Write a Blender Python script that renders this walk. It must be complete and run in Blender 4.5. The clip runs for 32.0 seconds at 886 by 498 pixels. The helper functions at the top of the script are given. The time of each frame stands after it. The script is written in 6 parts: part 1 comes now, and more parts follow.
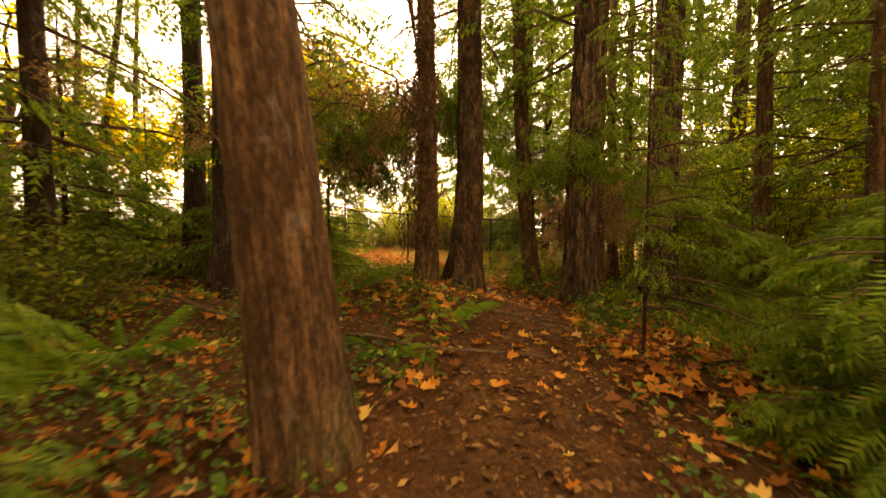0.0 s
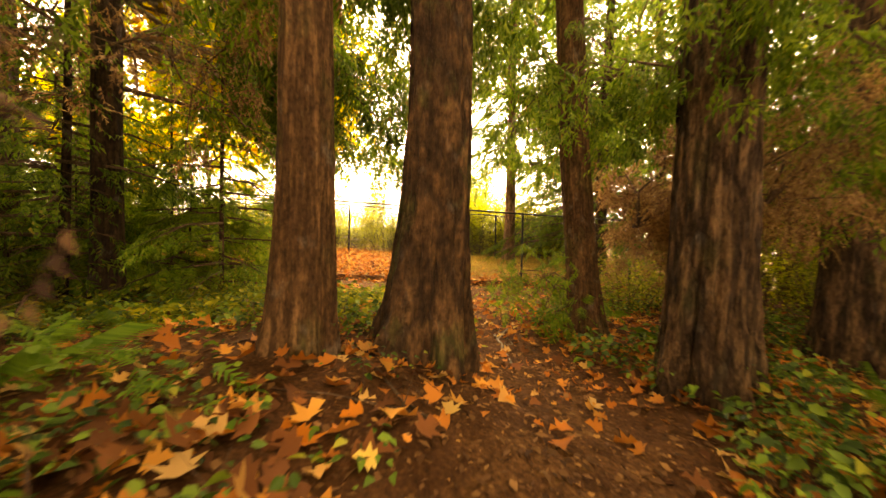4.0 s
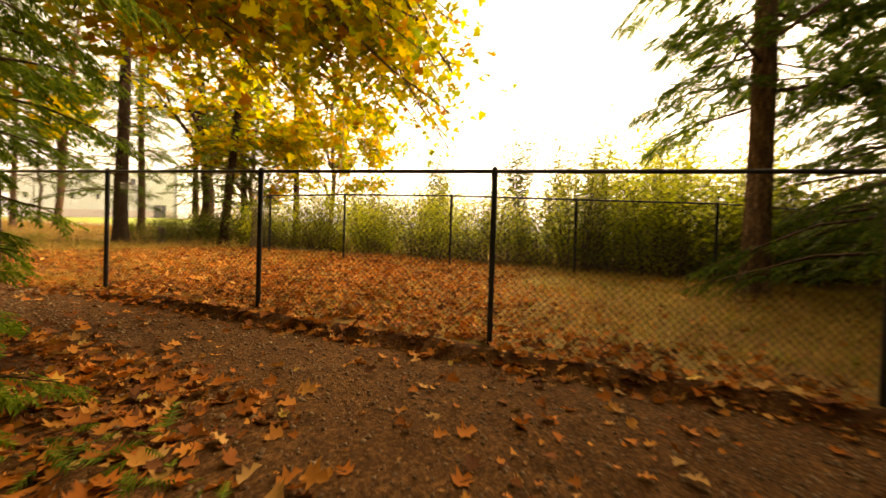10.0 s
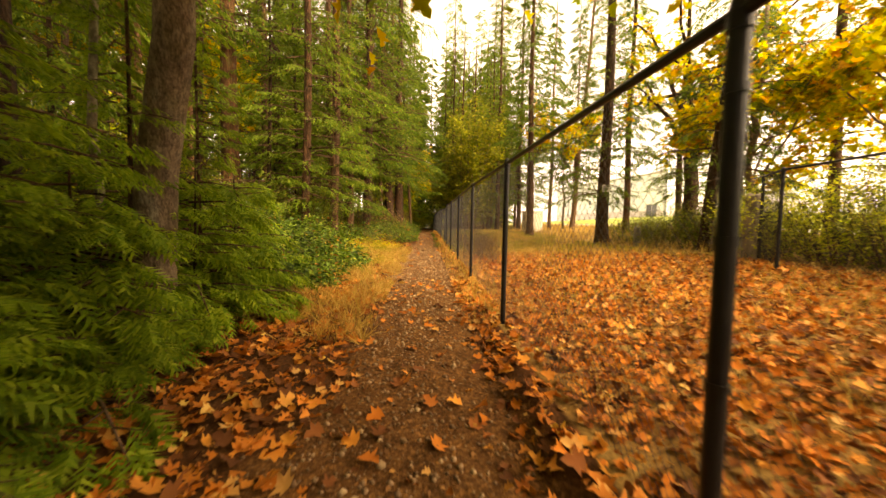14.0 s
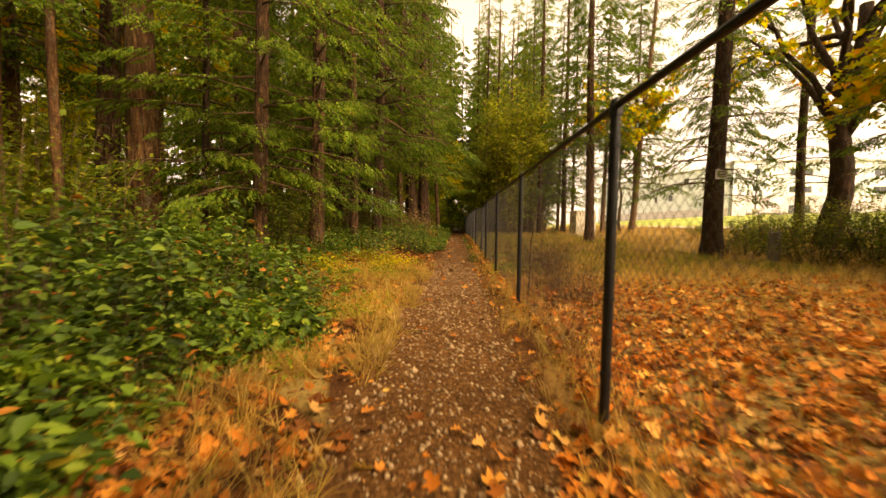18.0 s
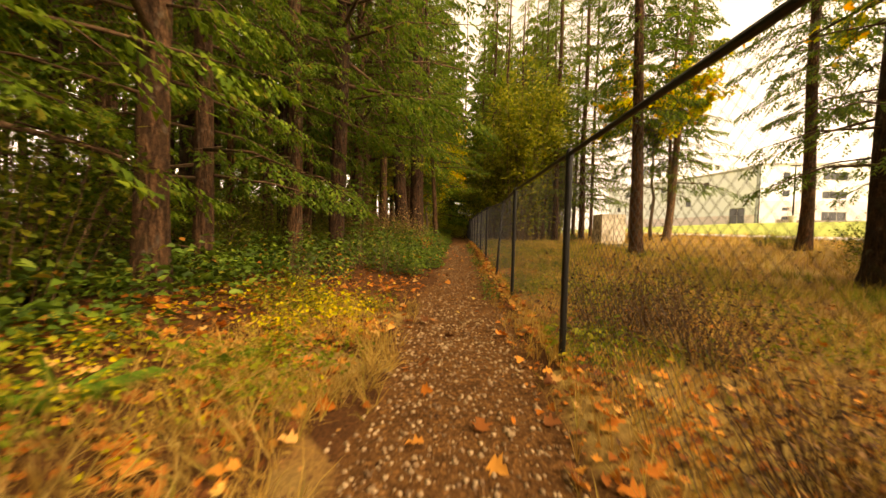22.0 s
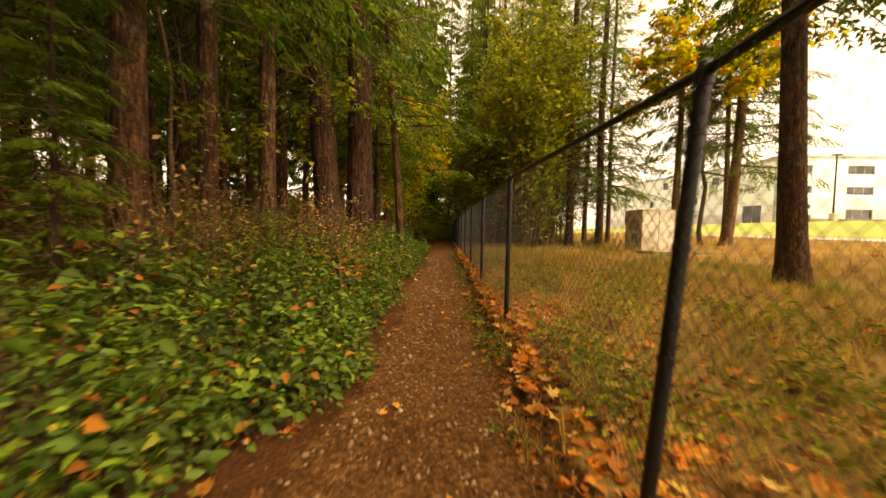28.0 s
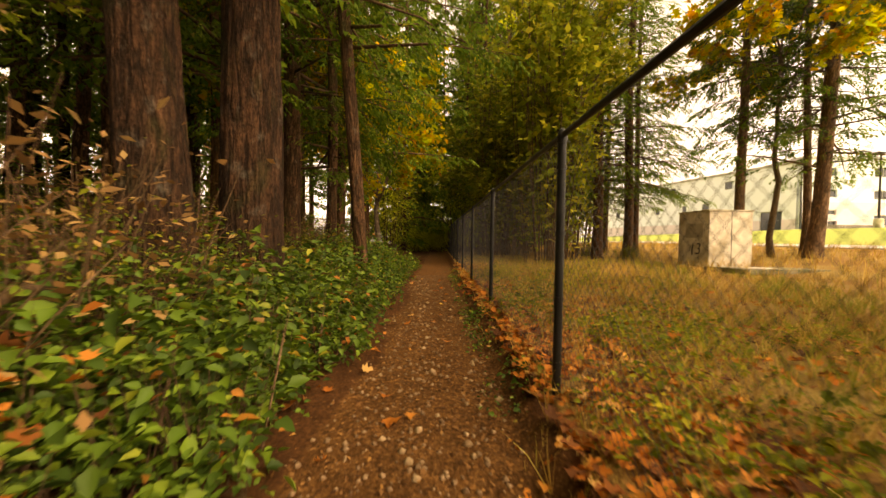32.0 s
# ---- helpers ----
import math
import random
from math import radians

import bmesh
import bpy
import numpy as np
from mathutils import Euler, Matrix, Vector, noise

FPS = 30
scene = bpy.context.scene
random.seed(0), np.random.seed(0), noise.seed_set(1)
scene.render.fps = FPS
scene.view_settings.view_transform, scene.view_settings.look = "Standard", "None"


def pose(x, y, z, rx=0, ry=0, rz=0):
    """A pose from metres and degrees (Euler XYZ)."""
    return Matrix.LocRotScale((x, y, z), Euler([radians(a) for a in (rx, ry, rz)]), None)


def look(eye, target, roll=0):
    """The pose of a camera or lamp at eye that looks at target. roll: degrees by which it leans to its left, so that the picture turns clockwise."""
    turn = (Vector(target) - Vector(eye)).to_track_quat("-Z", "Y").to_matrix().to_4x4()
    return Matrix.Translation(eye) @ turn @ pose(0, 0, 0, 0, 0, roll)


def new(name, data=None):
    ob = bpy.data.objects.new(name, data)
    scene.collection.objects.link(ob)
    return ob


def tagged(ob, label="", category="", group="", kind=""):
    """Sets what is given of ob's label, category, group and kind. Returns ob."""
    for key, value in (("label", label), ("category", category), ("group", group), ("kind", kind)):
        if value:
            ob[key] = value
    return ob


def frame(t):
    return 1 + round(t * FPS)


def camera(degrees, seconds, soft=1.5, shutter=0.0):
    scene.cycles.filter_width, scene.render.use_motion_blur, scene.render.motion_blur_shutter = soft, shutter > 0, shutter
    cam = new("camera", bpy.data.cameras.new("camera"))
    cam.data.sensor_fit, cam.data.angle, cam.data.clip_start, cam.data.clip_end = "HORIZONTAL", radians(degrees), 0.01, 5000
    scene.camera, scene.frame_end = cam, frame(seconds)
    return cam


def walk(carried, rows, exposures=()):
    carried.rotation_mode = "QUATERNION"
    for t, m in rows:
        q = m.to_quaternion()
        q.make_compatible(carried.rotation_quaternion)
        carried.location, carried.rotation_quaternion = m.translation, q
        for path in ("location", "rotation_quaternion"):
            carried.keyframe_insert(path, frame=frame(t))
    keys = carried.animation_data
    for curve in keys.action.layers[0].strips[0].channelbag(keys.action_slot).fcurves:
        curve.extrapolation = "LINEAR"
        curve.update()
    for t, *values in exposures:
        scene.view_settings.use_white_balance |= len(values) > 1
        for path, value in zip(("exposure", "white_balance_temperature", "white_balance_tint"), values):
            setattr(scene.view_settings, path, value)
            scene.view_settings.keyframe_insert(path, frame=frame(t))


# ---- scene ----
cam = camera(102.0, 32.0, soft=1.5, shutter=0.5)
PATH = [  # seconds, x, y, z, turn, tilt, lean
    (0.0, 1.268, -12.406, 1.600, -13.74, -1.09, 0.50),
    (0.5, 1.537, -11.887, 1.623, -14.36, -1.03, 0.90),
    (1.0, 1.823, -11.373, 1.655, -16.27, -0.97, 1.10),
    (1.5, 2.019, -10.973, 1.693, -16.59, -0.86, 1.30),
    (2.0, 2.189, -10.609, 1.772, -16.61, -0.69, 1.40),
    (2.5, 2.367, -10.318, 1.769, -16.59, -0.63, 1.70),
    (3.0, 2.528, -9.976, 1.669, -15.84, -0.86, 1.70),
    (3.5, 2.672, -9.534, 1.599, -11.80, -0.92, 1.60),
    (5.5, 3.709, -7.865, 1.640, 3.12, -0.44, 1.04),
    (6.0, 3.831, -7.444, 1.617, 3.84, -0.60, 1.37),
    (6.5, 3.910, -7.054, 1.594, 4.48, -0.63, 1.44),
    (7.0, 3.943, -6.585, 1.574, 6.51, -0.65, 1.50),
    (7.5, 3.890, -6.038, 1.577, 8.94, -0.65, 1.61),
    (8.0, 3.812, -5.488, 1.662, 11.64, -0.65, 1.77),
    (8.5, 3.737, -4.979, 1.769, 13.33, -0.60, 1.86),
    (9.0, 3.748, -4.547, 1.850, 13.53, -0.48, 1.77),
    (9.5, 3.766, -4.143, 1.835, 14.21, -0.51, 1.81),
    (10.0, 3.738, -3.659, 1.799, 18.49, -0.79, 1.81),
    (10.5, 3.669, -3.132, 1.787, 27.41, -1.16, 1.84),
    (11.0, 3.480, -2.653, 1.794, 39.23, -1.59, 1.93),
    (11.5, 3.283, -2.239, 1.841, 56.22, -1.98, 1.89),
    (12.0, 3.091, -1.906, 1.898, 65.11, -2.50, 2.02),
    (12.5, 2.648, -1.561, 1.947, 72.14, -2.94, 1.95),
    (13.0, 2.166, -1.259, 1.988, 78.97, -3.18, 1.75),
    (13.5, 1.605, -1.102, 2.008, 84.09, -3.34, 1.37),
    (14.0, 1.042, -0.905, 2.020, 87.30, -3.37, 1.07),
    (14.5, 0.503, -0.933, 2.025, 88.49, -3.23, 1.45),
    (16.5, -1.988, -0.771, 2.036, 91.25, -3.09, 1.09),
    (17.0, -2.533, -0.881, 2.048, 91.84, -3.08, 1.28),
    (17.5, -3.302, -0.854, 2.096, 91.82, -3.16, 0.98),
    (18.0, -3.957, -0.902, 2.155, 92.21, -3.16, 0.76),
    (18.5, -4.637, -0.953, 2.215, 92.80, -3.18, 0.35),
    (19.0, -5.218, -0.945, 2.263, 92.99, -3.14, 0.05),
    (19.5, -5.835, -0.976, 2.251, 93.04, -3.01, 0.22),
    (20.0, -6.420, -0.951, 2.225, 92.69, -2.77, 0.46),
    (20.5, -7.011, -1.006, 2.194, 92.84, -2.59, 0.91),
    (21.0, -7.661, -1.036, 2.178, 92.70, -2.39, 1.12),
    (21.5, -8.281, -0.998, 2.204, 92.61, -2.39, 1.26),
    (22.0, -8.959, -0.961, 2.245, 92.42, -2.44, 1.37),
    (22.5, -9.638, -0.898, 2.288, 92.44, -2.44, 1.54),
    (23.0, -10.340, -0.917, 2.320, 92.35, -2.45, 1.71),
    (23.5, -10.964, -0.885, 2.335, 92.21, -2.38, 1.63),
    (24.0, -11.583, -0.935, 2.344, 92.17, -2.44, 1.61),
    (24.5, -12.232, -0.959, 2.353, 92.33, -2.49, 1.52),
    (25.0, -12.854, -0.954, 2.366, 92.09, -2.52, 1.39),
    (25.5, -13.534, -0.991, 2.377, 91.99, -2.54, 1.27),
    (27.5, -16.053, -0.853, 2.440, 90.46, -2.50, 1.25),
    (28.0, -16.846, -0.814, 2.447, 90.06, -2.42, 1.23),
    (28.5, -17.517, -0.806, 2.447, 89.87, -2.25, 1.26),
    (29.0, -18.241, -0.828, 2.448, 89.59, -2.01, 1.24),
    (29.5, -18.831, -0.815, 2.451, 89.61, -1.76, 1.26),
    (30.0, -19.528, -0.836, 2.454, 89.43, -1.56, 1.19),
    (30.5, -20.123, -0.783, 2.462, 89.32, -1.36, 1.09),
    (31.0, -20.768, -0.814, 2.471, 89.51, -1.19, 1.05),
    (31.5, -21.388, -0.790, 2.479, 89.20, -1.02, 0.94),
    (32.0, -21.950, -0.844, 2.485, 89.00, -0.95, 1.04),
]
EXPOSURES = [(0.0, 2.8, 15000, 26), (2.0, 3.3, 15000, 26), (3.5, 3.6, 15000, 26), (6.0, 3.7, 14500, 24), (8.5, 2.3, 12500, 20), (10.0, 1.85, 12500, 20), (11.2, 1.5, 12500, 20), (13.0, 2.3, 12500, 20), (17.0, 1.75, 12500, 20), (21.0, 1.57, 12500, 20), (24.0, 1.65, 12500, 20), (27.0, 1.65, 12500, 20), (29.0, 1.55, 12500, 20), (32.0, 1.6, 12500, 20)]  # seconds, stops, kelvin, tint
walk(cam, [(t, pose(x, y, z, 90 + tilt, 0, turn) @ pose(0, 0, 0, 0, 0, lean)) for t, x, y, z, turn, tilt, lean in PATH],
     exposures=EXPOSURES)

# ---- light ----
world = bpy.data.worlds.new("overcast_sky")
scene.world = world
world.use_nodes = True
wn = world.node_tree
sky = wn.nodes.new("ShaderNodeTexSky")
sky.sky_type = "NISHITA"
sky.sun_disc = False
sky.sun_elevation = radians(45)
sky.sun_rotation = radians(35)
sky.air_density, sky.dust_density, sky.ozone_density = 1.0, 1.5, 0.5
grey = wn.nodes.new("ShaderNodeHueSaturation")
grey.inputs["Saturation"].default_value = 0.03
backdrop = wn.nodes["Background"]
backdrop.inputs["Strength"].default_value = 0.15
wn.links.new(sky.outputs["Color"], grey.inputs["Color"])
wn.links.new(grey.outputs["Color"], backdrop.inputs["Color"])
sun = new("sun", bpy.data.lights.new("sun", "SUN"))
sun.data.energy, sun.data.angle, sun.data.color = 1.5, radians(45), (1.0, 0.94, 0.84)
sun.matrix_world = look((12, 17, 21), (0, 0, 0))

# ---- materials ----


class Mat:
    """A small builder round one node material."""

    def __init__(self, name):
        self.m = bpy.data.materials.new(name)
        self.m.use_nodes = True
        self.t = self.m.node_tree
        self.b = self.t.nodes["Principled BSDF"]
        self.out = self.t.nodes["Material Output"]
        self.co = self.t.nodes.new("ShaderNodeTexCoord")

    def node(self, kind, **vals):
        n = self.t.nodes.new(kind)
        for k, v in vals.items():
            n.inputs[k].default_value = v
        return n

    def link(self, a, b):
        self.t.links.new(a, b)

    def noise(self, scale, detail=4.0, stretch=(1, 1, 1), space="Object", rough=0.6):
        mp = self.t.nodes.new("ShaderNodeMapping")
        mp.inputs["Scale"].default_value = stretch
        if space == "World":
            g = self.t.nodes.new("ShaderNodeNewGeometry")
            self.link(g.outputs["Position"], mp.inputs["Vector"])
        else:
            self.link(self.co.outputs[space], mp.inputs["Vector"])
        n = self.node("ShaderNodeTexNoise", Scale=scale, Detail=detail, Roughness=rough)
        self.link(mp.outputs["Vector"], n.inputs["Vector"])
        return n.outputs["Fac"]

    def ramp(self, fac, stops):
        r = self.t.nodes.new("ShaderNodeValToRGB")
        e = r.color_ramp.elements
        while len(e) < len(stops):
            e.new(0.5)
        for el, (p, c) in zip(e, stops):
            el.position = p
            el.color = (*c, 1)
        self.link(fac, r.inputs["Fac"])
        return r.outputs["Color"]

    def mix(self, fac, a, b, mode="MIX"):
        n = self.t.nodes.new("ShaderNodeMix")
        n.data_type, n.blend_type = "RGBA", mode
        for sock, v in ((n.inputs[0], fac), (n.inputs[6], a), (n.inputs[7], b)):
            if isinstance(v, (int, float)):
                sock.default_value = v
            elif isinstance(v, tuple):
                sock.default_value = (*v, 1)
            else:
                self.link(v, sock)
        return n.outputs[2]

    def bump(self, fac, strength=0.5, distance=0.02):
        n = self.node("ShaderNodeBump", Strength=strength, Distance=distance)
        self.link(fac, n.inputs["Height"])
        self.link(n.outputs["Normal"], self.b.inputs["Normal"])

    def base(self, col):
        if isinstance(col, tuple):
            self.b.inputs["Base Color"].default_value = (*col, 1)
        else:
            self.link(col, self.b.inputs["Base Color"])

    def rough(self, r, spec=0.3, metal=0.0):
        self.b.inputs["Roughness"].default_value = r
        self.b.inputs["Specular IOR Level"].default_value = spec
        self.b.inputs["Metallic"].default_value = metal

    def island(self):
        return self.t.nodes.new("ShaderNodeNewGeometry").outputs["Random Per Island"]

    def each(self):
        return self.t.nodes.new("ShaderNodeObjectInfo").outputs["Random"]

    def attr(self, name):
        n = self.t.nodes.new("ShaderNodeAttribute")
        n.attribute_name = name
        return n.outputs["Fac"]


def leaf_mat(name, stops, through_light=0.35, rough=0.6, gloss=0.1):
    """Leaves: a colour for each leaf, grain, and light that comes through."""
    k = Mat(name)
    col = k.ramp(k.island(), stops)
    tone = k.ramp(k.noise(1.3, 2, space="World"), [(0.3, (0.62, 0.62, 0.62)), (0.7, (1.25, 1.2, 1.1))])
    col = k.mix(1.0, col, tone, "MULTIPLY")
    k.base(col)
    k.rough(max(rough, 0.6), gloss)
    tr = k.t.nodes.new("ShaderNodeBsdfTranslucent")
    k.link(col, tr.inputs["Color"])
    mx = k.node("ShaderNodeMixShader", Fac=through_light)
    k.link(k.b.outputs[0], mx.inputs[1])
    k.link(tr.outputs[0], mx.inputs[2])
    k.link(mx.outputs[0], k.out.inputs["Surface"])
    return k.m


def bark_mat(name, dark, light, stretch=0.22, scale=14.0, moss=0.25, deep=0.03, plates=0.0, lichen=0.0):
    """Bark: fine ridges along the trunk, broad changes of tone, moss, and furrowed plates where asked for."""
    k = Mat(name)
    ridges = k.noise(scale, 8, (1, 1, stretch), rough=0.75)
    broad = k.noise(2.2, 3, (1, 1, 0.5))
    col = k.ramp(ridges, [(0.34, dark), (0.5, tuple(0.5 * (a + b) for a, b in zip(dark, light))), (0.66, light)])
    tone = k.ramp(broad, [(0.3, (0.6, 0.55, 0.5)), (0.75, (1.3, 1.25, 1.2))])
    col = k.mix(1.0, col, tone, "MULTIPLY")
    height = ridges
    if plates:
        n1 = k.noise(plates, 3, (1, 1, stretch * 0.55), rough=0.5)
        crack = k.ramp(n1, [(0.4, (1, 1, 1)), (0.47, (0.1, 0.1, 0.1)), (0.5, (0, 0, 0)), (0.53, (0.15, 0.15, 0.15)), (0.61, (1, 1, 1))])
        col = k.mix(k.mix(0.35, crack, ridges), tuple(0.8 * q for q in dark), col)
        height = k.mix(0.4, ridges, crack)
    if lichen:
        pale = k.ramp(k.noise(7.0, 6, (1, 1, 0.7)), [(0.58, (0, 0, 0)), (0.7, (lichen, lichen, lichen))])
        col = k.mix(pale, col, (0.26, 0.24, 0.19))
    green = k.ramp(k.noise(3.1, 6, (1, 1, 0.6)), [(0.54, (0, 0, 0)), (0.7, (moss, moss, moss))])
    col = k.mix(green, col, (0.075, 0.09, 0.025))
    k.base(col)
    k.rough(0.9, 0.15)
    chunks = k.noise(scale * 2.6, 4, (1, 1, 0.5), rough=0.6)
    k.base(k.mix(1.0, col, k.ramp(chunks, [(0.34, (0.5, 0.48, 0.46)), (0.62, (1.2, 1.2, 1.2))]), "MULTIPLY"))
    k.bump(k.mix(0.4, height, chunks), 1.0, deep)
    return k.m


BARK_CEDAR = bark_mat("cedar_bark", (0.06, 0.028, 0.012), (0.29, 0.155, 0.07), 0.2, 19, 0.5, 0.04, 13, 0.25)
BARK_FIR = bark_mat("fir_bark", (0.035, 0.018, 0.01), (0.27, 0.145, 0.08), 0.3, 17, 0.3, 0.05, 11, 0.3)
BARK_TRAIL = bark_mat("red_brown_fir_bark", (0.018, 0.01, 0.006), (0.15, 0.075, 0.042), 0.3, 17, 0.2, 0.06, 10, 0.2)
BARK_CRAG = bark_mat("furrowed_bark", (0.016, 0.009, 0.006), (0.36, 0.21, 0.11), 0.3, 13, 0.3, 0.1, 7, 0.15)
# Paler copy of the fir bark, with light on meadow trunks painted in.
BARK_LIT = bark_mat("fir_bark_painted_lit", (0.12, 0.07, 0.042), (0.48, 0.31, 0.2), 0.3, 17, 0.2, 0.05, 11, 0.4)
BARK_DARK = bark_mat("dark_bark", (0.025, 0.014, 0.008), (0.13, 0.075, 0.045), 0.25, 16, 0.25, 0.05, 11, 0.3)
BARK_MAPLE = bark_mat("maple_bark", (0.09, 0.065, 0.045), (0.3, 0.235, 0.17), 0.35, 22, 0.3, 0.03, 0, 0.5)
BARK_PALE = bark_mat("pale_bark", (0.2, 0.18, 0.13), (0.42, 0.38, 0.3), 1.5, 9, 0.2, 0.01)
BARK_MOSS = bark_mat("mossy_flaking_bark", (0.03, 0.016, 0.008), (0.24, 0.125, 0.055), 0.6, 9, 0.9, 0.09, 6, 0.15)
TWIG = bark_mat("twig_bark", (0.055, 0.033, 0.019), (0.2, 0.125, 0.075), 1.0, 20, 0.3, 0.005)
NEEDLE = leaf_mat("fir_needles", [(0.0, (0.045, 0.1, 0.014)), (0.5, (0.1, 0.18, 0.022)), (0.92, (0.18, 0.26, 0.036)), (1.0, (0.27, 0.2, 0.04))], 0.58)
# Also on other conifers, where this lighter green stands in for missing light.
CEDAR = leaf_mat("cedar_sprays", [(0.0, (0.06, 0.125, 0.016)), (0.5, (0.13, 0.23, 0.026)), (0.93, (0.25, 0.34, 0.046)), (1.0, (0.28, 0.18, 0.04))], 0.52)
# Young cedars' bright green, lifted further in place of light they lack.
CEDAR_LIT = leaf_mat("cedar_sprays_painted_lit", [(0.0, (0.085, 0.17, 0.018)), (0.5, (0.18, 0.3, 0.03)), (1.0, (0.33, 0.43, 0.055))], 0.55)
DEAD = leaf_mat("dead_sprays", [(0.0, (0.14, 0.07, 0.03)), (0.6, (0.34, 0.19, 0.08)), (1.0, (0.5, 0.32, 0.14))], 0.4)
DRY = leaf_mat("dry_bough_sprays", [(0.0, (0.04, 0.02, 0.011)), (0.6, (0.11, 0.055, 0.025)), (1.0, (0.2, 0.11, 0.05))], 0.25)
MAPLE = leaf_mat("autumn_maple_leaves", [(0.0, (0.25, 0.36, 0.03)), (0.35, (0.5, 0.5, 0.035)), (0.75, (0.72, 0.52, 0.035)), (0.94, (0.7, 0.32, 0.03)), (1.0, (0.4, 0.16, 0.03))], 0.75)
LITTER = leaf_mat("fallen_maple_leaves", [(0.0, (0.1, 0.038, 0.016)), (0.22, (0.24, 0.085, 0.03)), (0.45, (0.46, 0.14, 0.025)), (0.68, (0.56, 0.2, 0.05)), (0.86, (0.62, 0.27, 0.06)), (0.975, (0.62, 0.36, 0.14)), (1.0, (0.72, 0.48, 0.12))], 0.2, 0.7)
CRUMBS = leaf_mat("bark_crumbs_and_needles", [(0.0, (0.05, 0.022, 0.01)), (0.6, (0.16, 0.075, 0.03)), (0.93, (0.28, 0.14, 0.055)), (1.0, (0.45, 0.22, 0.07))], 0.1, 0.8)
SALAL = leaf_mat("salal_leaves", [(0.0, (0.025, 0.055, 0.009)), (0.4, (0.065, 0.135, 0.016)), (0.75, (0.13, 0.23, 0.028)), (0.92, (0.21, 0.31, 0.04)), (0.955, (0.36, 0.34, 0.05)), (0.975, (0.32, 0.1, 0.02)), (1.0, (0.5, 0.2, 0.04))], 0.35, 0.6, 0.3)
FERN = leaf_mat("fern_fronds", [(0.0, (0.07, 0.16, 0.02)), (1.0, (0.16, 0.28, 0.035))], 0.4)
BROOM = leaf_mat("yellow_green_shrub_leaves", [(0.0, (0.27, 0.36, 0.03)), (0.5, (0.46, 0.53, 0.045)), (1.0, (0.7, 0.68, 0.08))], 0.75)
GOLD = leaf_mat("yellow_small_leaves", [(0.0, (0.4, 0.4, 0.03)), (0.6, (0.66, 0.58, 0.04)), (1.0, (0.7, 0.48, 0.05))], 0.5)
GRASS = leaf_mat("dry_grass", [(0.0, (0.3, 0.17, 0.05)), (0.5, (0.55, 0.35, 0.1)), (0.85, (0.7, 0.5, 0.18)), (1.0, (0.34, 0.34, 0.06))], 0.5, 0.7)
GREEN_GRASS = leaf_mat("green_grass", [(0.0, (0.14, 0.2, 0.03)), (1.0, (0.36, 0.38, 0.07))], 0.5, 0.7)


def stone_mat(name, a, b, scale=12.0):
    k = Mat(name)
    n = k.noise(scale, 6, space="World")
    col = k.mix(0.75, k.ramp(n, [(0.3, a), (0.7, b)]), k.ramp(k.island(), [(0, a), (1, b)]))
    k.base(col)
    k.rough(0.85, 0.2)
    k.bump(n, 0.4, 0.01)
    return k.m


PEBBLE = stone_mat("path_stones", (0.085, 0.045, 0.022), (0.3, 0.19, 0.105), 30)
PALE_STONE = stone_mat("pale_stones", (0.15, 0.09, 0.045), (0.42, 0.29, 0.165), 25)
k = Mat("black_vinyl_coat")
k.base(k.ramp(k.noise(9, 4), [(0.3, (0.008, 0.008, 0.009)), (0.8, (0.02, 0.019, 0.018))]))
k.rough(0.45, 0.35)
BLACK = k.m
k = Mat("galvanised_tie")
k.base(k.ramp(k.noise(60, 3), [(0.3, (0.3, 0.3, 0.3)), (0.7, (0.5, 0.5, 0.5))]))
k.rough(0.5, 0.5, 0.7)
STEEL = k.m

k = Mat("forest_ground")
fine = k.noise(38, 8, space="World", rough=0.75)
mid = k.noise(4.5, 5, space="World")
wide = k.noise(0.7, 3, space="World")
duff = k.mix(1.0, k.ramp(fine, [(0.3, (0.026, 0.011, 0.005)), (0.55, (0.1, 0.042, 0.016)), (0.75, (0.2, 0.095, 0.034))]),
             k.ramp(mid, [(0.3, (0.65, 0.6, 0.55)), (0.7, (1.2, 1.15, 1.1))]), "MULTIPLY")
grit = k.node("ShaderNodeTexVoronoi", Scale=34.0)
k.link(k.t.nodes.new("ShaderNodeNewGeometry").outputs["Position"], grit.inputs["Vector"])
grain = k.ramp(grit.outputs["Color"], [(0.0, (0.4, 0.38, 0.36)), (0.6, (0.9, 0.84, 0.76)), (1.0, (1.7, 1.6, 1.4))])
dirt = k.mix(1.0, k.mix(0.7, k.ramp(fine, [(0.3, (0.04, 0.018, 0.007)), (0.5, (0.13, 0.06, 0.021)), (0.7, (0.31, 0.165, 0.07))]), grain, "MULTIPLY"),
             k.ramp(mid, [(0.3, (0.72, 0.68, 0.64)), (0.7, (1.2, 1.18, 1.15))]), "MULTIPLY")
field = k.mix(k.ramp(wide, [(0.42, (0, 0, 0)), (0.62, (1, 1, 1))]),
              k.ramp(fine, [(0.3, (0.1, 0.05, 0.018)), (0.7, (0.38, 0.21, 0.065))]),
              k.ramp(fine, [(0.3, (0.16, 0.105, 0.034)), (0.7, (0.44, 0.3, 0.1))]))
edge = k.node("ShaderNodeMath")
edge.operation = "ADD"
k.link(k.attr("trodden"), edge.inputs[0])
wob = k.node("ShaderNodeMath")
wob.operation = "MULTIPLY_ADD"
k.link(mid, wob.inputs[0])
wob.inputs[1].default_value, wob.inputs[2].default_value = 0.8, -0.4
k.link(wob.outputs[0], edge.inputs[1])
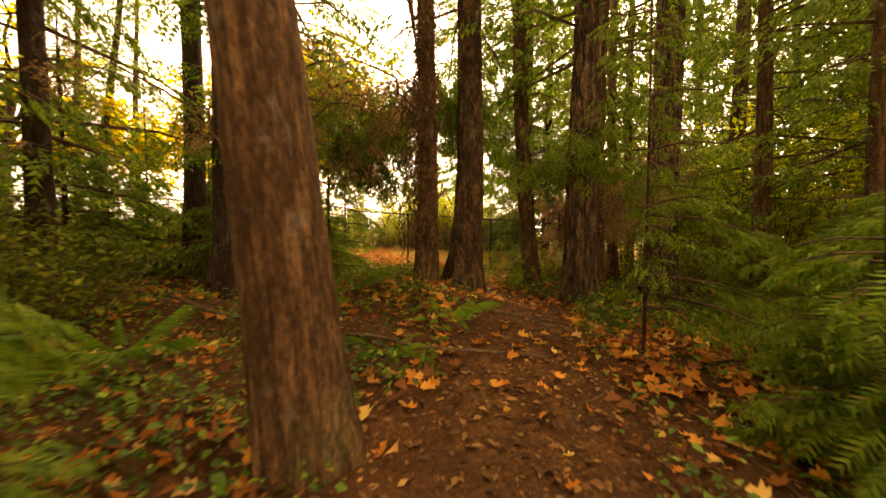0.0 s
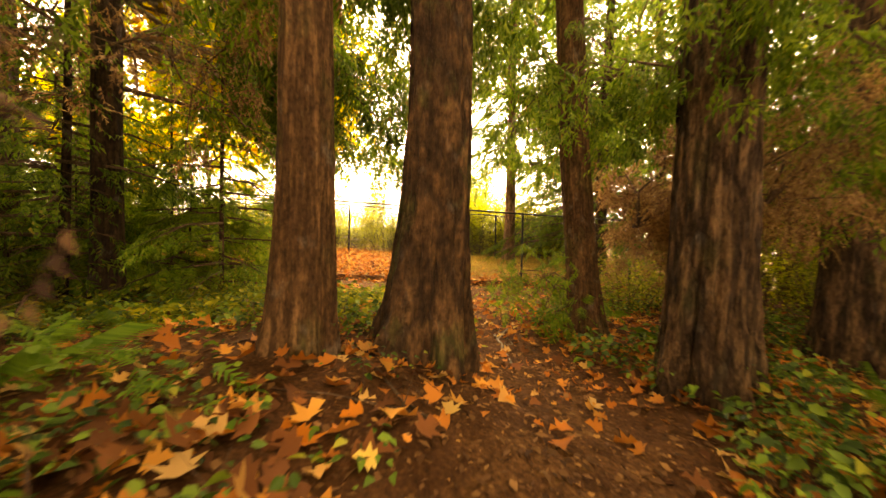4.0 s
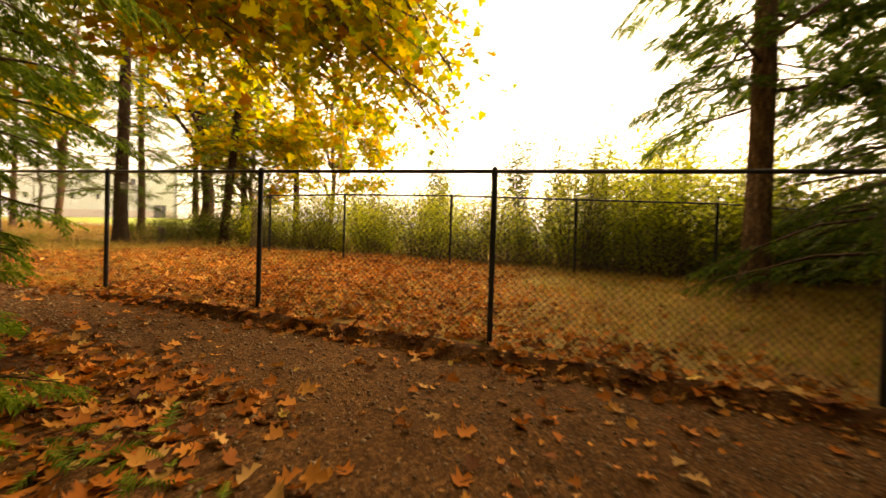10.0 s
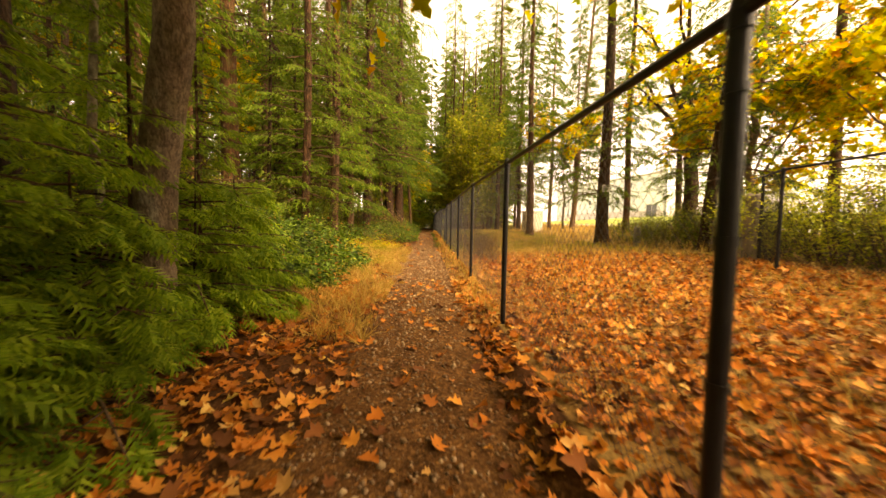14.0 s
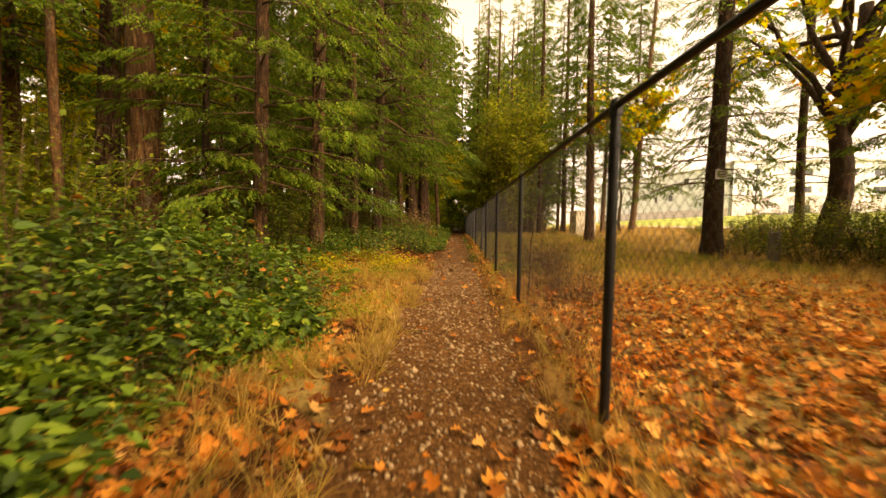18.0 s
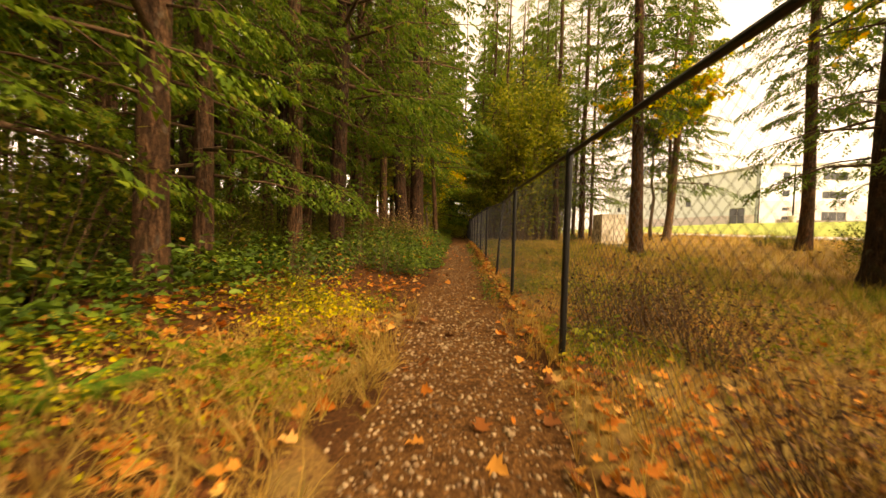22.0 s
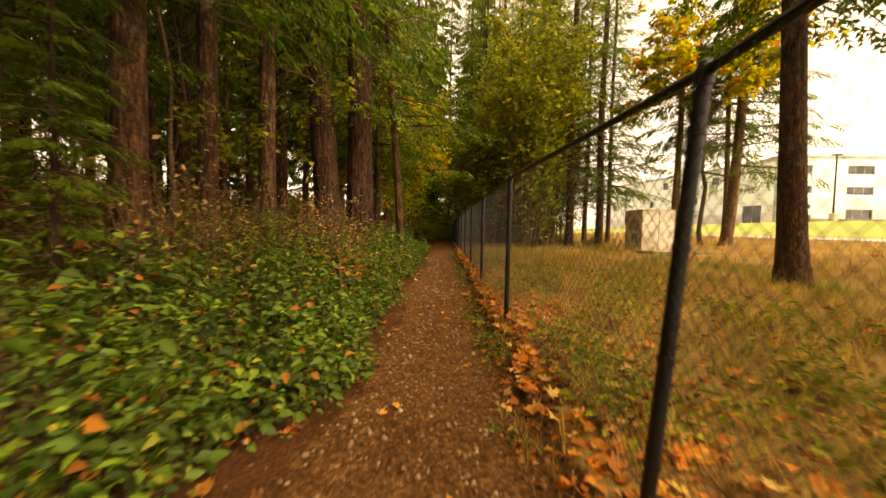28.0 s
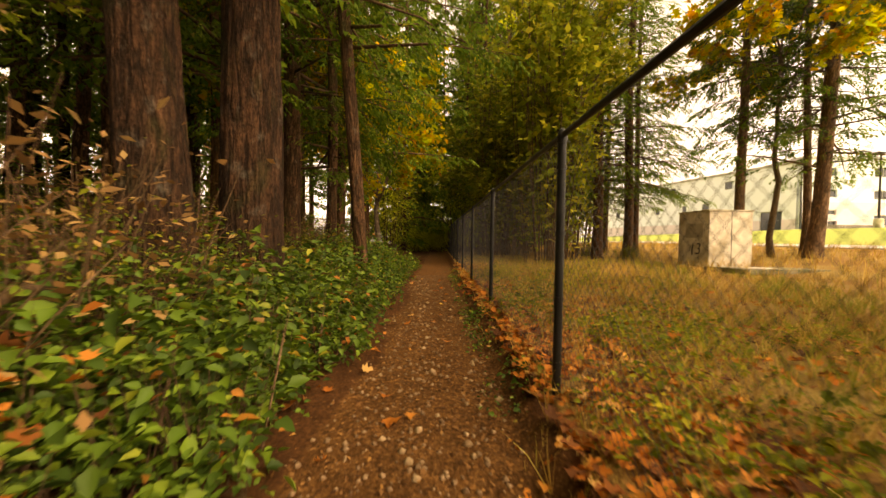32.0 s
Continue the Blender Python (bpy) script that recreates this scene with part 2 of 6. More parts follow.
col = k.mix(k.ramp(k.attr("meadow"), [(0.4, (0, 0, 0)), (0.6, (1, 1, 1))]), duff, field)
col = k.mix(k.ramp(edge.outputs[0], [(0.35, (0, 0, 0)), (0.65, (1, 1, 1))]), col, dirt)
lawn = k.ramp(k.noise(14, 5, space="World"), [(0.3, (0.24, 0.3, 0.07)), (0.7, (0.4, 0.46, 0.14))])
col = k.mix(k.attr("lawn"), col, lawn)
k.base(col)
k.rough(0.95, 0.1)
k.bump(fine, 0.8, 0.03)
GROUND = k.m

# Brighter copy of the understorey leaves: sunlight is put into the colour.
GLADE = leaf_mat("leaves_painted_sunlit", [(0.0, (0.1, 0.14, 0.015)), (0.6, (0.22, 0.26, 0.03)), (1.0, (0.42, 0.38, 0.05))], 0.5)
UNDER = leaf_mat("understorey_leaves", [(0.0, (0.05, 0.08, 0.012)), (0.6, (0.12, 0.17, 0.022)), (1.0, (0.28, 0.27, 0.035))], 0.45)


def plain(name, a, b, scale=3.0, rough=0.85, spec=0.25, bump=0.3, dist=0.01, stretch=(1, 1, 1), dirt=None):
    k = Mat(name)
    n = k.noise(scale, 7, stretch, rough=0.65)
    col = k.ramp(n, [(0.3, a), (0.72, b)])
    if dirt:
        col = k.mix(k.ramp(k.noise(scale * 0.35, 4, stretch), [(0.48, (0, 0, 0)), (0.68, (0.9, 0.9, 0.9))]), col, dirt)
    k.base(col)
    k.rough(rough, spec)
    k.bump(n, bump, dist)
    return k.m


CONCRETE = plain("stained_concrete", (0.5, 0.45, 0.35), (0.8, 0.74, 0.62), 3.0, dirt=(0.3, 0.24, 0.14))
MOSSY = plain("mossy_concrete", (0.12, 0.12, 0.05), (0.34, 0.29, 0.2), 4.0, dirt=(0.07, 0.08, 0.02))
DARK = plain("dark_paint", (0.015, 0.014, 0.014), (0.03, 0.028, 0.026), 8.0, 0.5)
SMEAR = plain("dark_paint_smear", (0.28, 0.25, 0.19), (0.5, 0.44, 0.34), 2.5, 0.85)
SIGN = plain("weathered_white_sign", (0.3, 0.27, 0.23), (0.5, 0.47, 0.42), 6.0, 0.6)
OLD_WOOD = plain("weathered_wood", (0.09, 0.075, 0.06), (0.28, 0.24, 0.2), 9.0, 0.9, 0.15, 0.5, 0.01, (1, 1, 0.15))
ROAD = plain("pale_asphalt", (0.4, 0.4, 0.39), (0.55, 0.54, 0.52), 1.5)
# Blue is mixed into both wall colours to offset the warm white balance.
COOLED_CREAM = plain("cream_wall_cooled", (0.82, 0.87, 0.95), (0.88, 0.93, 0.99), 0.4)
COOLED_PINK = plain("pink_wall_cooled", (0.74, 0.64, 0.68), (0.84, 0.75, 0.8), 0.4)
TRIM = plain("grey_trim", (0.42, 0.4, 0.37), (0.55, 0.52, 0.48), 1.0)
k = Mat("window_glass")
k.base((0.03, 0.035, 0.04))
k.rough(0.06, 0.6)
GLASS = k.m

# ---- the lie of the land ----


def smooth(a, b, v):
    u = np.clip((v - a) / (b - a), 0, 1)
    return u * u * (3 - 2 * u)


BASE_X = (-60, -27.5, -24.4, -18.3, -12.2, -6.1, 0, 6.1, 14)
BASE_Z = (2.0, 1.46, 1.4, 1.25, 1.14, 1.04, 0.83, 0.62, 0.4)
TRAIL = ((1.0, -16), (1.3, -12.4), (2.2, -10.6), (3.0, -9.0), (3.9, -7.2), (4.0, -5.5), (3.7, -3.6), (3.2, -2.0))


def trail_gap(x, y):
    """Distance to the trodden line through the wood."""
    best = np.full(np.shape(x), 99.0)
    for (ax, ay), (bx, by) in zip(TRAIL, TRAIL[1:]):
        dx, dy = bx - ax, by - ay
        u = np.clip(((x - ax) * dx + (y - ay) * dy) / (dx * dx + dy * dy), 0, 1)
        best = np.minimum(best, np.hypot(x - ax - u * dx, y - ay - u * dy))
    return best


def wave(x, y, s):
    return np.sin(x * s + 1.3 * np.sin(y * s * 0.7)) * np.cos(y * s * 1.1 + 0.8 * np.sin(x * s * 0.6))


def ground_z(x, y):
    x, y = np.asarray(x, float), np.asarray(y, float)
    z = np.interp(x, BASE_X, BASE_Z)
    rise = np.interp(y, (0, 5.3, 10, 19, 22, 38, 60), (0, 0.38, 0.6, 1.0, 1.15, 2.6, 2.7))
    level = np.interp(y, (0, 10, 19, 22, 38, 60), (0, 0.12, 0.85, 1.0, 2.6, 2.7))
    far = smooth(-5, -15, x)
    z = z + rise * (1 - far) + level * far + 0.12 * (1 - 0.75 * smooth(-1, -4, x) * smooth(-23, -18, x)) * smooth(-0.3, -0.17, y + 0.03 * wave(x, y, 3.3)) - 0.07
    wood = smooth(-2.2, -4.2, y)
    z = z + wood * smooth(-4, -9, x) * 0.35
    z = z + 0.3 * np.exp(-((x - 2.6) ** 2 + (y + 6.9) ** 2) / 7.0)
    z = z - 0.32 * np.exp(-((x - 4.1) ** 2 / 1.2 + (y + 6.9) ** 2 / 4.5))
    z = z - 0.06 * np.clip(-7.5 - y, 0, 6) * smooth(-6, 0, x)
    z = z - 0.05 * np.clip(x - 4.6, 0, 5) * smooth(-4.0, -6.5, y)
    rough = np.minimum(1, trail_gap(x, y) / 1.5) * smooth(-1.8, -2.6, y) + 0.4 * smooth(0.3, 1.5, y)
    z = z + rough * (0.05 * wave(x, y, 1.7) + 0.025 * wave(x + 5, y, 4.3)) + 0.008 * wave(x, y, 6.1)
    return z


def gz(x, y):
    return float(ground_z(x, y))


def mesh_of(name, verts, faces, smooth_shade=False):
    me = bpy.data.meshes.new(name)
    me.from_pydata([tuple(v) for v in verts], [], [tuple(f) for f in faces])
    if smooth_shade:
        me.polygons.foreach_set("use_smooth", [True] * len(me.polygons))
    me.update()
    return me


def many(name, shape, places, turns, wood=()):
    """One mesh of many copies of a small shape (verts, faces): places (N,3), turns (N,3,3) with the scale in them.
    wood: tubes (verts, faces) that carry them; these take the first material and the copies the second."""
    tv, tf = np.asarray(shape[0], float), shape[1]
    n, v = len(places), len(tv)
    co = (np.einsum("nij,vj->nvi", turns, tv) + np.asarray(places)[:, None, :]).reshape(-1, 3)
    lens = np.array([len(f) for f in tf])
    loops = np.concatenate([np.asarray(f) for f in tf])
    idx = (loops[None, :] + (np.arange(n) * v)[:, None]).ravel()
    sizes = np.tile(lens, n)
    which = np.full(len(sizes), 1 if wood else 0)
    wv, wi, ws, off = [], [], [], len(co)
    for verts, faces in wood:
        wv += [tuple(p) for p in verts]
        for f in faces:
            wi += [q + off for q in f]
            ws.append(len(f))
        off += len(verts)
    if wood:
        co = np.concatenate((co, np.array(wv)))
        idx, sizes, which = np.concatenate((idx, wi)), np.concatenate((sizes, ws)), np.concatenate((which, np.zeros(len(ws), int)))
    me = bpy.data.meshes.new(name)
    me.vertices.add(len(co))
    me.vertices.foreach_set("co", co.astype(np.float32).ravel())
    me.loops.add(len(idx))
    me.loops.foreach_set("vertex_index", idx.astype(np.int32))
    me.polygons.add(len(sizes))
    me.polygons.foreach_set("loop_start", np.concatenate(([0], np.cumsum(sizes)[:-1])).astype(np.int32))
    me.polygons.foreach_set("material_index", which.astype(np.int32))
    me.update(calc_edges=True)
    return me


def join(name, meshes):
    """Several meshes as one."""
    vs, fs, off = [], [], 0
    for verts, faces in meshes:
        vs += [tuple(p) for p in verts]
        fs += [tuple(i + off for i in f) for f in faces]
        off += len(verts)
    return mesh_of(name, vs, fs)


def part(name, me, material, parent=None, label=""):
    mats = material if isinstance(material, tuple) else (material,)
    if me.materials and tuple(me.materials) != mats:
        me = me.copy()
        for i, mt in enumerate(mats):
            me.materials[i] = mt
    ob = new(name, me)
    if not me.materials:
        for mt in mats:
            me.materials.append(mt)
    ob.parent = parent
    return tagged(ob, label)


def thing(name, m, label, category, group="", kind=""):
    ob = new(name)
    ob.empty_display_size = 0.2
    ob.matrix_world = m
    return tagged(ob, label, category, group, kind)


def turn_to(forward, up, scale):
    """Rows of rotations whose x runs along forward and z near up; arrays (N,3), (N,3), (N,)."""
    f = forward / np.linalg.norm(forward, axis=1, keepdims=True)
    s = np.cross(up, f)
    s /= np.linalg.norm(s, axis=1, keepdims=True) + 1e-9
    u = np.cross(f, s)
    return np.stack((f, s, u), axis=2) * np.asarray(scale)[:, None, None]


def tube(points, radii, sides=6):
    """Verts and faces of a bent, tapering tube."""
    pts = [Vector(p) for p in points]
    vs, fs = [], []
    for i, p in enumerate(pts):
        d = (pts[min(i + 1, len(pts) - 1)] - pts[max(i - 1, 0)]).normalized()
        a = d.orthogonal().normalized() if abs(d.z) > 0.9 else Vector((0, 0, 1)).cross(d).normalized()
        b = d.cross(a)
        for j in range(sides):
            w = 2 * math.pi * j / sides
            vs.append(p + radii[i] * (math.cos(w) * a + math.sin(w) * b))
    for i in range(len(pts) - 1):
        for j in range(sides):
            q = (j + 1) % sides
            fs.append((i * sides + j, i * sides + q, (i + 1) * sides + q, (i + 1) * sides + j))
    fs.append(tuple(range(sides))[::-1])
    fs.append(tuple(range((len(pts) - 1) * sides, len(pts) * sides)))
    return vs, fs


fine_x = np.unique(np.concatenate((np.linspace(-400, -60, 30), np.arange(-60, -30, 1.0), np.arange(-30, 12, 0.16), np.arange(12, 30, 0.8), np.linspace(30, 400, 28))))
fine_y = np.unique(np.concatenate((np.linspace(-400, -30, 28), np.arange(-30, -14, 0.8), np.arange(-14, -3.4, 0.2), np.arange(-3.4, 0.8, 0.08), np.arange(0.8, 10, 0.25), np.arange(10, 60, 1.0), np.linspace(60, 400, 26))))
gx, gy = np.meshgrid(fine_x, fine_y)
zz = ground_z(gx, gy)
nx, ny = len(fine_x), len(fine_y)
quad = (np.arange(ny - 1)[:, None] * nx + np.arange(nx - 1)[None, :]).ravel()
me = bpy.data.meshes.new("ground")
me.vertices.add(nx * ny)
me.vertices.foreach_set("co", np.stack((gx, gy, zz), axis=2).astype(np.float32).ravel())
me.loops.add(4 * len(quad))
me.loops.foreach_set("vertex_index", np.stack((quad, quad + 1, quad + nx + 1, quad + nx), axis=1).astype(np.int32).ravel())
me.polygons.add(len(quad))
me.polygons.foreach_set("loop_start", (np.arange(len(quad)) * 4).astype(np.int32))
me.update(calc_edges=True)
me.polygons.foreach_set("use_smooth", [True] * len(quad))


def fence_path(x, y):
    """How trodden the ground by the fence is, 0 to 1."""
    left = -1.75 - 1.8 * smooth(-1.5, 2.5, x) + 0.12 * smooth(-14, -19, x) + 0.12 * wave(x, x * 0.3, 1.6)
    return smooth(0, 0.35, y - left) * smooth(-0.05, -0.4, y)


trodden = np.maximum(fence_path(gx, gy), 0.45 * smooth(0.75, 0.3, trail_gap(gx, gy)))
grassy = smooth(-2.9, -2.6, gy) * smooth(-3, -5, gx) * smooth(-15, -13, gx) * smooth(-0.3, 0.3, wave(gx, gy, 2.6))
layers = (("trodden", trodden), ("meadow", np.maximum(smooth(-0.2, 0.1, gy), grassy)), ("lawn", smooth(21.6, 22.4, gy) * (gy < 120)))
for nm, vals in layers:
    at = me.attributes.new(nm, "FLOAT", "POINT")
    at.data.foreach_set("value", np.asarray(vals, np.float32).ravel())
part("ground", me, GROUND)
tagged(bpy.data.objects["ground"], "earth trail, leaf-strewn forest floor and dry meadow", "ground", kind="structure")

# ---- small shapes ----


def spray_shape(pairs=4, width=0.3, fall=-0.06, full=0.1):
    """A flat frond: a thin axis with pointed side shoots."""
    vs, fs = [(0, -0.014, 0), (0, 0.014, 0), (1.06, 0, fall * 1.6)], [(0, 1, 2)]
    for i in range(pairs):
        s = (i + 0.4) / pairs
        w = width * (1 - 0.6 * s) * (0.75 if i == 0 else 1)
        for side in (-1, 1):
            n = len(vs)
            vs += [(s - full * 0.6, 0, fall * s), (s + full, 0, fall * s), (s + 0.22, side * w, fall * (s + 0.9))]
            fs.append((n, n + 1, n + 2) if side > 0 else (n + 1, n, n + 2))
    return np.array(vs), fs


def maple_shape():
    """A five-lobed leaf with pointed teeth, lightly cupped, its stalk at the origin."""
    half = ((0.0, 0.0), (0.06, 0.4), (0.24, 0.27), (0.4, 0.6), (0.54, 0.2), (0.78, 0.24))
    rim = list(half) + [(1.02, 0.0)] + [(a, -b) for a, b in half[:0:-1]]
    vs = [(0.34, 0, -0.05)] + [(a, b, 0.45 * b * b + (0.16 if i % 2 else -0.03) * a * (1 + b)) for i, (a, b) in enumerate(rim)]
    n = len(rim)
    return np.array(vs), [(0, 1 + i, 1 + (i + 1) % n) for i in range(n)]


def oval_shape():
    return np.array([(0, 0, 0), (0.32, 0.33, 0.12), (0.68, 0.24, 0.08), (1.05, 0, -0.14), (0.68, -0.24, 0.08), (0.32, -0.33, 0.12)]), [(0, 3, 2, 1), (0, 5, 4, 3)]


def blade_shape(n=5):
    vs, fs = [], []
    for i in range(n):
        a = 2.4 * i
        c, s = math.cos(a), math.sin(a)
        b = 0.2 + 0.25 * (i % 3)
        m = len(vs)
        vs += [(-s * 0.012, c * 0.012, 0), (s * 0.012, -c * 0.012, 0), (c * b * 0.4 + s * 0.008, s * b * 0.4 - c * 0.008, 0.6), (c * b * 0.4 - s * 0.008, s * b * 0.4 + c * 0.008, 0.6), (c * b, s * b, 0.95 - 0.2 * (i % 2))]
        fs += [(m, m + 1, m + 2, m + 3), (m + 3, m + 2, m + 4)]
    return np.array(vs), fs


def stone_shape():
    vs = [(0, 0, 0.5), (0.5, 0.1, 0.05), (0.1, 0.45, 0), (-0.5, 0.15, 0.1), (-0.2, -0.45, 0), (0.35, -0.35, 0.1), (0, 0, -0.4)]
    return np.array(vs), [(0, 1, 2), (0, 2, 3), (0, 3, 4), (0, 4, 5), (0, 5, 1), (6, 2, 1), (6, 3, 2), (6, 4, 3), (6, 5, 4), (6, 1, 5)]


SPRAY, SPRAY_WIDE, SPRAY_FINE = spray_shape(5, 0.3, -0.12, 0.13), spray_shape(6, 0.4, -0.12, 0.085), spray_shape(4, 0.22, -0.14, 0.12)
SPRAY_THIN = spray_shape(3, 0.3, -0.16, 0.17)
SPRAY_CEDAR = spray_shape(4, 0.26, -0.16, 0.1)
SPRAY_FAR, FROND = spray_shape(3, 0.36, -0.16, 0.22), spray_shape(24, 0.16, -0.34, 0.026)
CHIP = (np.array([(0, 0, 0), (0.45, 0.26, 0.05), (1, 0, -0.05), (0.45, -0.26, 0.05)]), [(0, 1, 2, 3)])
STEM = (np.array([(0, -0.008, 0), (0, 0.008, 0), (0, 0, 0.014), (1, 0, 0)]), [(0, 1, 3), (1, 2, 3), (2, 0, 3)])
LEAF, OVAL, BLADES, STONE = maple_shape(), oval_shape(), blade_shape(), stone_shape()


def spun(rng, n, tilt=0.5):
    """Random turns about z with a little tilt, as (N,3,3)."""
    a = rng.uniform(0, 2 * math.pi, n)
    up = np.stack((rng.normal(0, tilt, n), rng.normal(0, tilt, n), np.ones(n)), axis=1)
    f = np.stack((np.cos(a), np.sin(a), rng.normal(0, tilt * 0.5, n)), axis=1)
    return turn_to(f, up, np.ones(n))


# ---- trees ----


def trunk_mesh(r, h, sides, rings, rough, flare, seed, top=0.25, toe=None):
    zs = [h * (i / (rings - 1)) ** 1.9 for i in range(rings)]
    zs[0] = -0.25
    vs, fs = [], []
    for z in zs:
        taper = 1 - (1 - top) * max(z, 0) / h
        ox, oy = 0.05 * math.sin(z * 0.5 + seed), 0.05 * math.sin(z * 0.43 + 2 * seed)
        for j in range(sides):
            a = 2 * math.pi * j / sides
            c, s = math.cos(a), math.sin(a)
            q = noise.noise(Vector((c * 4.2 + seed, s * 4.2, z * 0.7))) + 0.6 * noise.noise(Vector((c * 9 + seed, s * 9, z * 1.6)))
            if sides > 60:
                q += 0.9 - 2.6 * abs(noise.noise(Vector((c * r * 34 + seed, s * r * 34, z * 3.2))))
            b = noise.noise(Vector((c * 1.2 + seed * 3, s * 1.2, z * 0.35)))
            root = flare * 0.35 * math.exp(-max(z, 0) / 0.4) * math.sin(a * 5 + seed)
            foot = flare * math.exp(-max(z, 0) / 0.45) if toe is None else flare * (0.15 + 1.0 * max(0, math.cos(a - toe))) * math.exp(-max(z, 0) / 0.8)
            rr = r * taper * (1 + foot) * (1 + rough * q + 0.08 * b + root)
            vs.append((c * rr + ox, s * rr + oy, z))
    for i in range(rings - 1):
        for j in range(sides):
            k2 = (j + 1) % sides
            fs.append((i * sides + j, i * sides + k2, (i + 1) * sides + k2, (i + 1) * sides + j))
    fs.append(tuple(range((rings - 1) * sides, rings * sides)))
    return mesh_of("trunk", vs, fs, True)


def open_way(x, y, z):
    """Whether a place lies in the open space above the trails."""
    low = z < gz(x, y) + 2.3
    return low and (float(trail_gap(x, y)) < 0.95 or (-2.1 < y < 0.1 and -36 < x < 9))


def conifer_crown(seed, z0, z1, reach, count, twigs, size, shape, rise=0.25, drop=0.55, gap=0.15, fan=0.36, open_top=False, origin=None):
    """Limbs and sprays of a conifer, as one mesh, for a trunk that stands at the origin. With the tree's place given, limbs that would bar a trail are short or missing."""
    rng = np.random.default_rng(seed)
    limbs, pos, fwd, ups, sc = [], [], [], [], []
    for i in range(count):
        f = (i + rng.uniform()) / count
        z = z0 + (z1 - z0) * f
        a = i * 2.399 + rng.normal(0, 0.35)
        L = reach * (1 - 0.8 * f) * rng.uniform(0.4, 1.15)
        up, dn = rise * rng.uniform(0.3, 1.2), drop * rng.uniform(0.7, 1.3)
        c, s = math.cos(a), math.sin(a)
        bend = rng.normal(0, 0.12)
        if origin:
            for cut in (1.0, 0.75, 0.5, 0.3, 0.0):
                q = L * cut
                if not any(open_way(origin[0] + c * q * u, origin[1] + s * q * u, origin[2] + z + q * (up * u - dn * u * u) - 0.35) for u in (0.35, 0.7, 1.0, 1.15)):
                    break
            L *= cut
            if L < 0.35:
                continue
        def at(u):
            return np.array((c * L * u - s * bend * L * u * u, s * L * u + c * bend * L * u * u, z + L * (up * u - dn * u * u + 0.12 * u ** 3)))

        limbs.append(tube([at(0), at(0.5), at(1.0)], [0.012 * L + 0.006, 0.007 * L + 0.004, 0.002], 3))
        across = np.array((-s, c, 0))
        thin = 0.3 if z > 8.5 and (origin[0] > -19 if origin else open_top) else 1.0
        n = max(4, int(twigs * thin * (0.3 + 0.7 * L / reach)))
        for k2 in range(4 if thin == 1.0 else 0):
            u, side = 0.25 + 0.16 * k2, 1 if k2 % 2 else -1
            w = L * fan * (1.05 - u)
            limbs.append(tube([at(u), at(u) + across * side * w + np.array((c, s, 0)) * 0.6 * w - np.array((0, 0, 0.35 * w))], [0.004 + 0.003 * L, 0.0015], 3))
        for j in range(n):
            u = gap + (1 - gap) * ((j + rng.uniform()) / n) ** 0.85
            side = 1 if j % 2 else -1
            w = L * fan * (1.08 - u) * rng.uniform(0, 1) ** 0.7
            p = at(u) + across * side * w + np.array((c, s, 0)) * 0.5 * w - np.array((0, 0, rng.uniform(0.15, 0.6) * w + abs(rng.normal(0, 0.03))))
            ang = side * rng.uniform(0.0, 1.15) * (1 - 0.5 * u)
            slope = up - 2 * dn * u - rng.uniform(-0.15, 0.75)
            pos.append(p)
            fwd.append((math.cos(a + ang), math.sin(a + ang), slope * 0.9))
            ups.append((rng.normal(0, 0.4), rng.normal(0, 0.4), 1))
            sc.append(size * (1.1 - 0.35 * u) * rng.uniform(0.5, 1.3) * (0.65 + 0.35 * L / reach))
    pos, fwd, ups, sc = np.array(pos), np.array(fwd), np.array(ups), np.array(sc)
    if origin:
        tip = pos + fwd * 0.8 * sc[:, None] + np.array(origin)
        ok = (tip[:, 2] > ground_z(tip[:, 0], tip[:, 1]) + 2.2) | ((trail_gap(tip[:, 0], tip[:, 1]) > 0.55) & ((tip[:, 1] < -1.9) | (tip[:, 1] > 0.1)))
        pos, fwd, ups, sc = pos[ok], fwd[ok], ups[ok], sc[ok]
    return many("crown", shape, pos, turn_to(fwd, ups, sc), limbs)


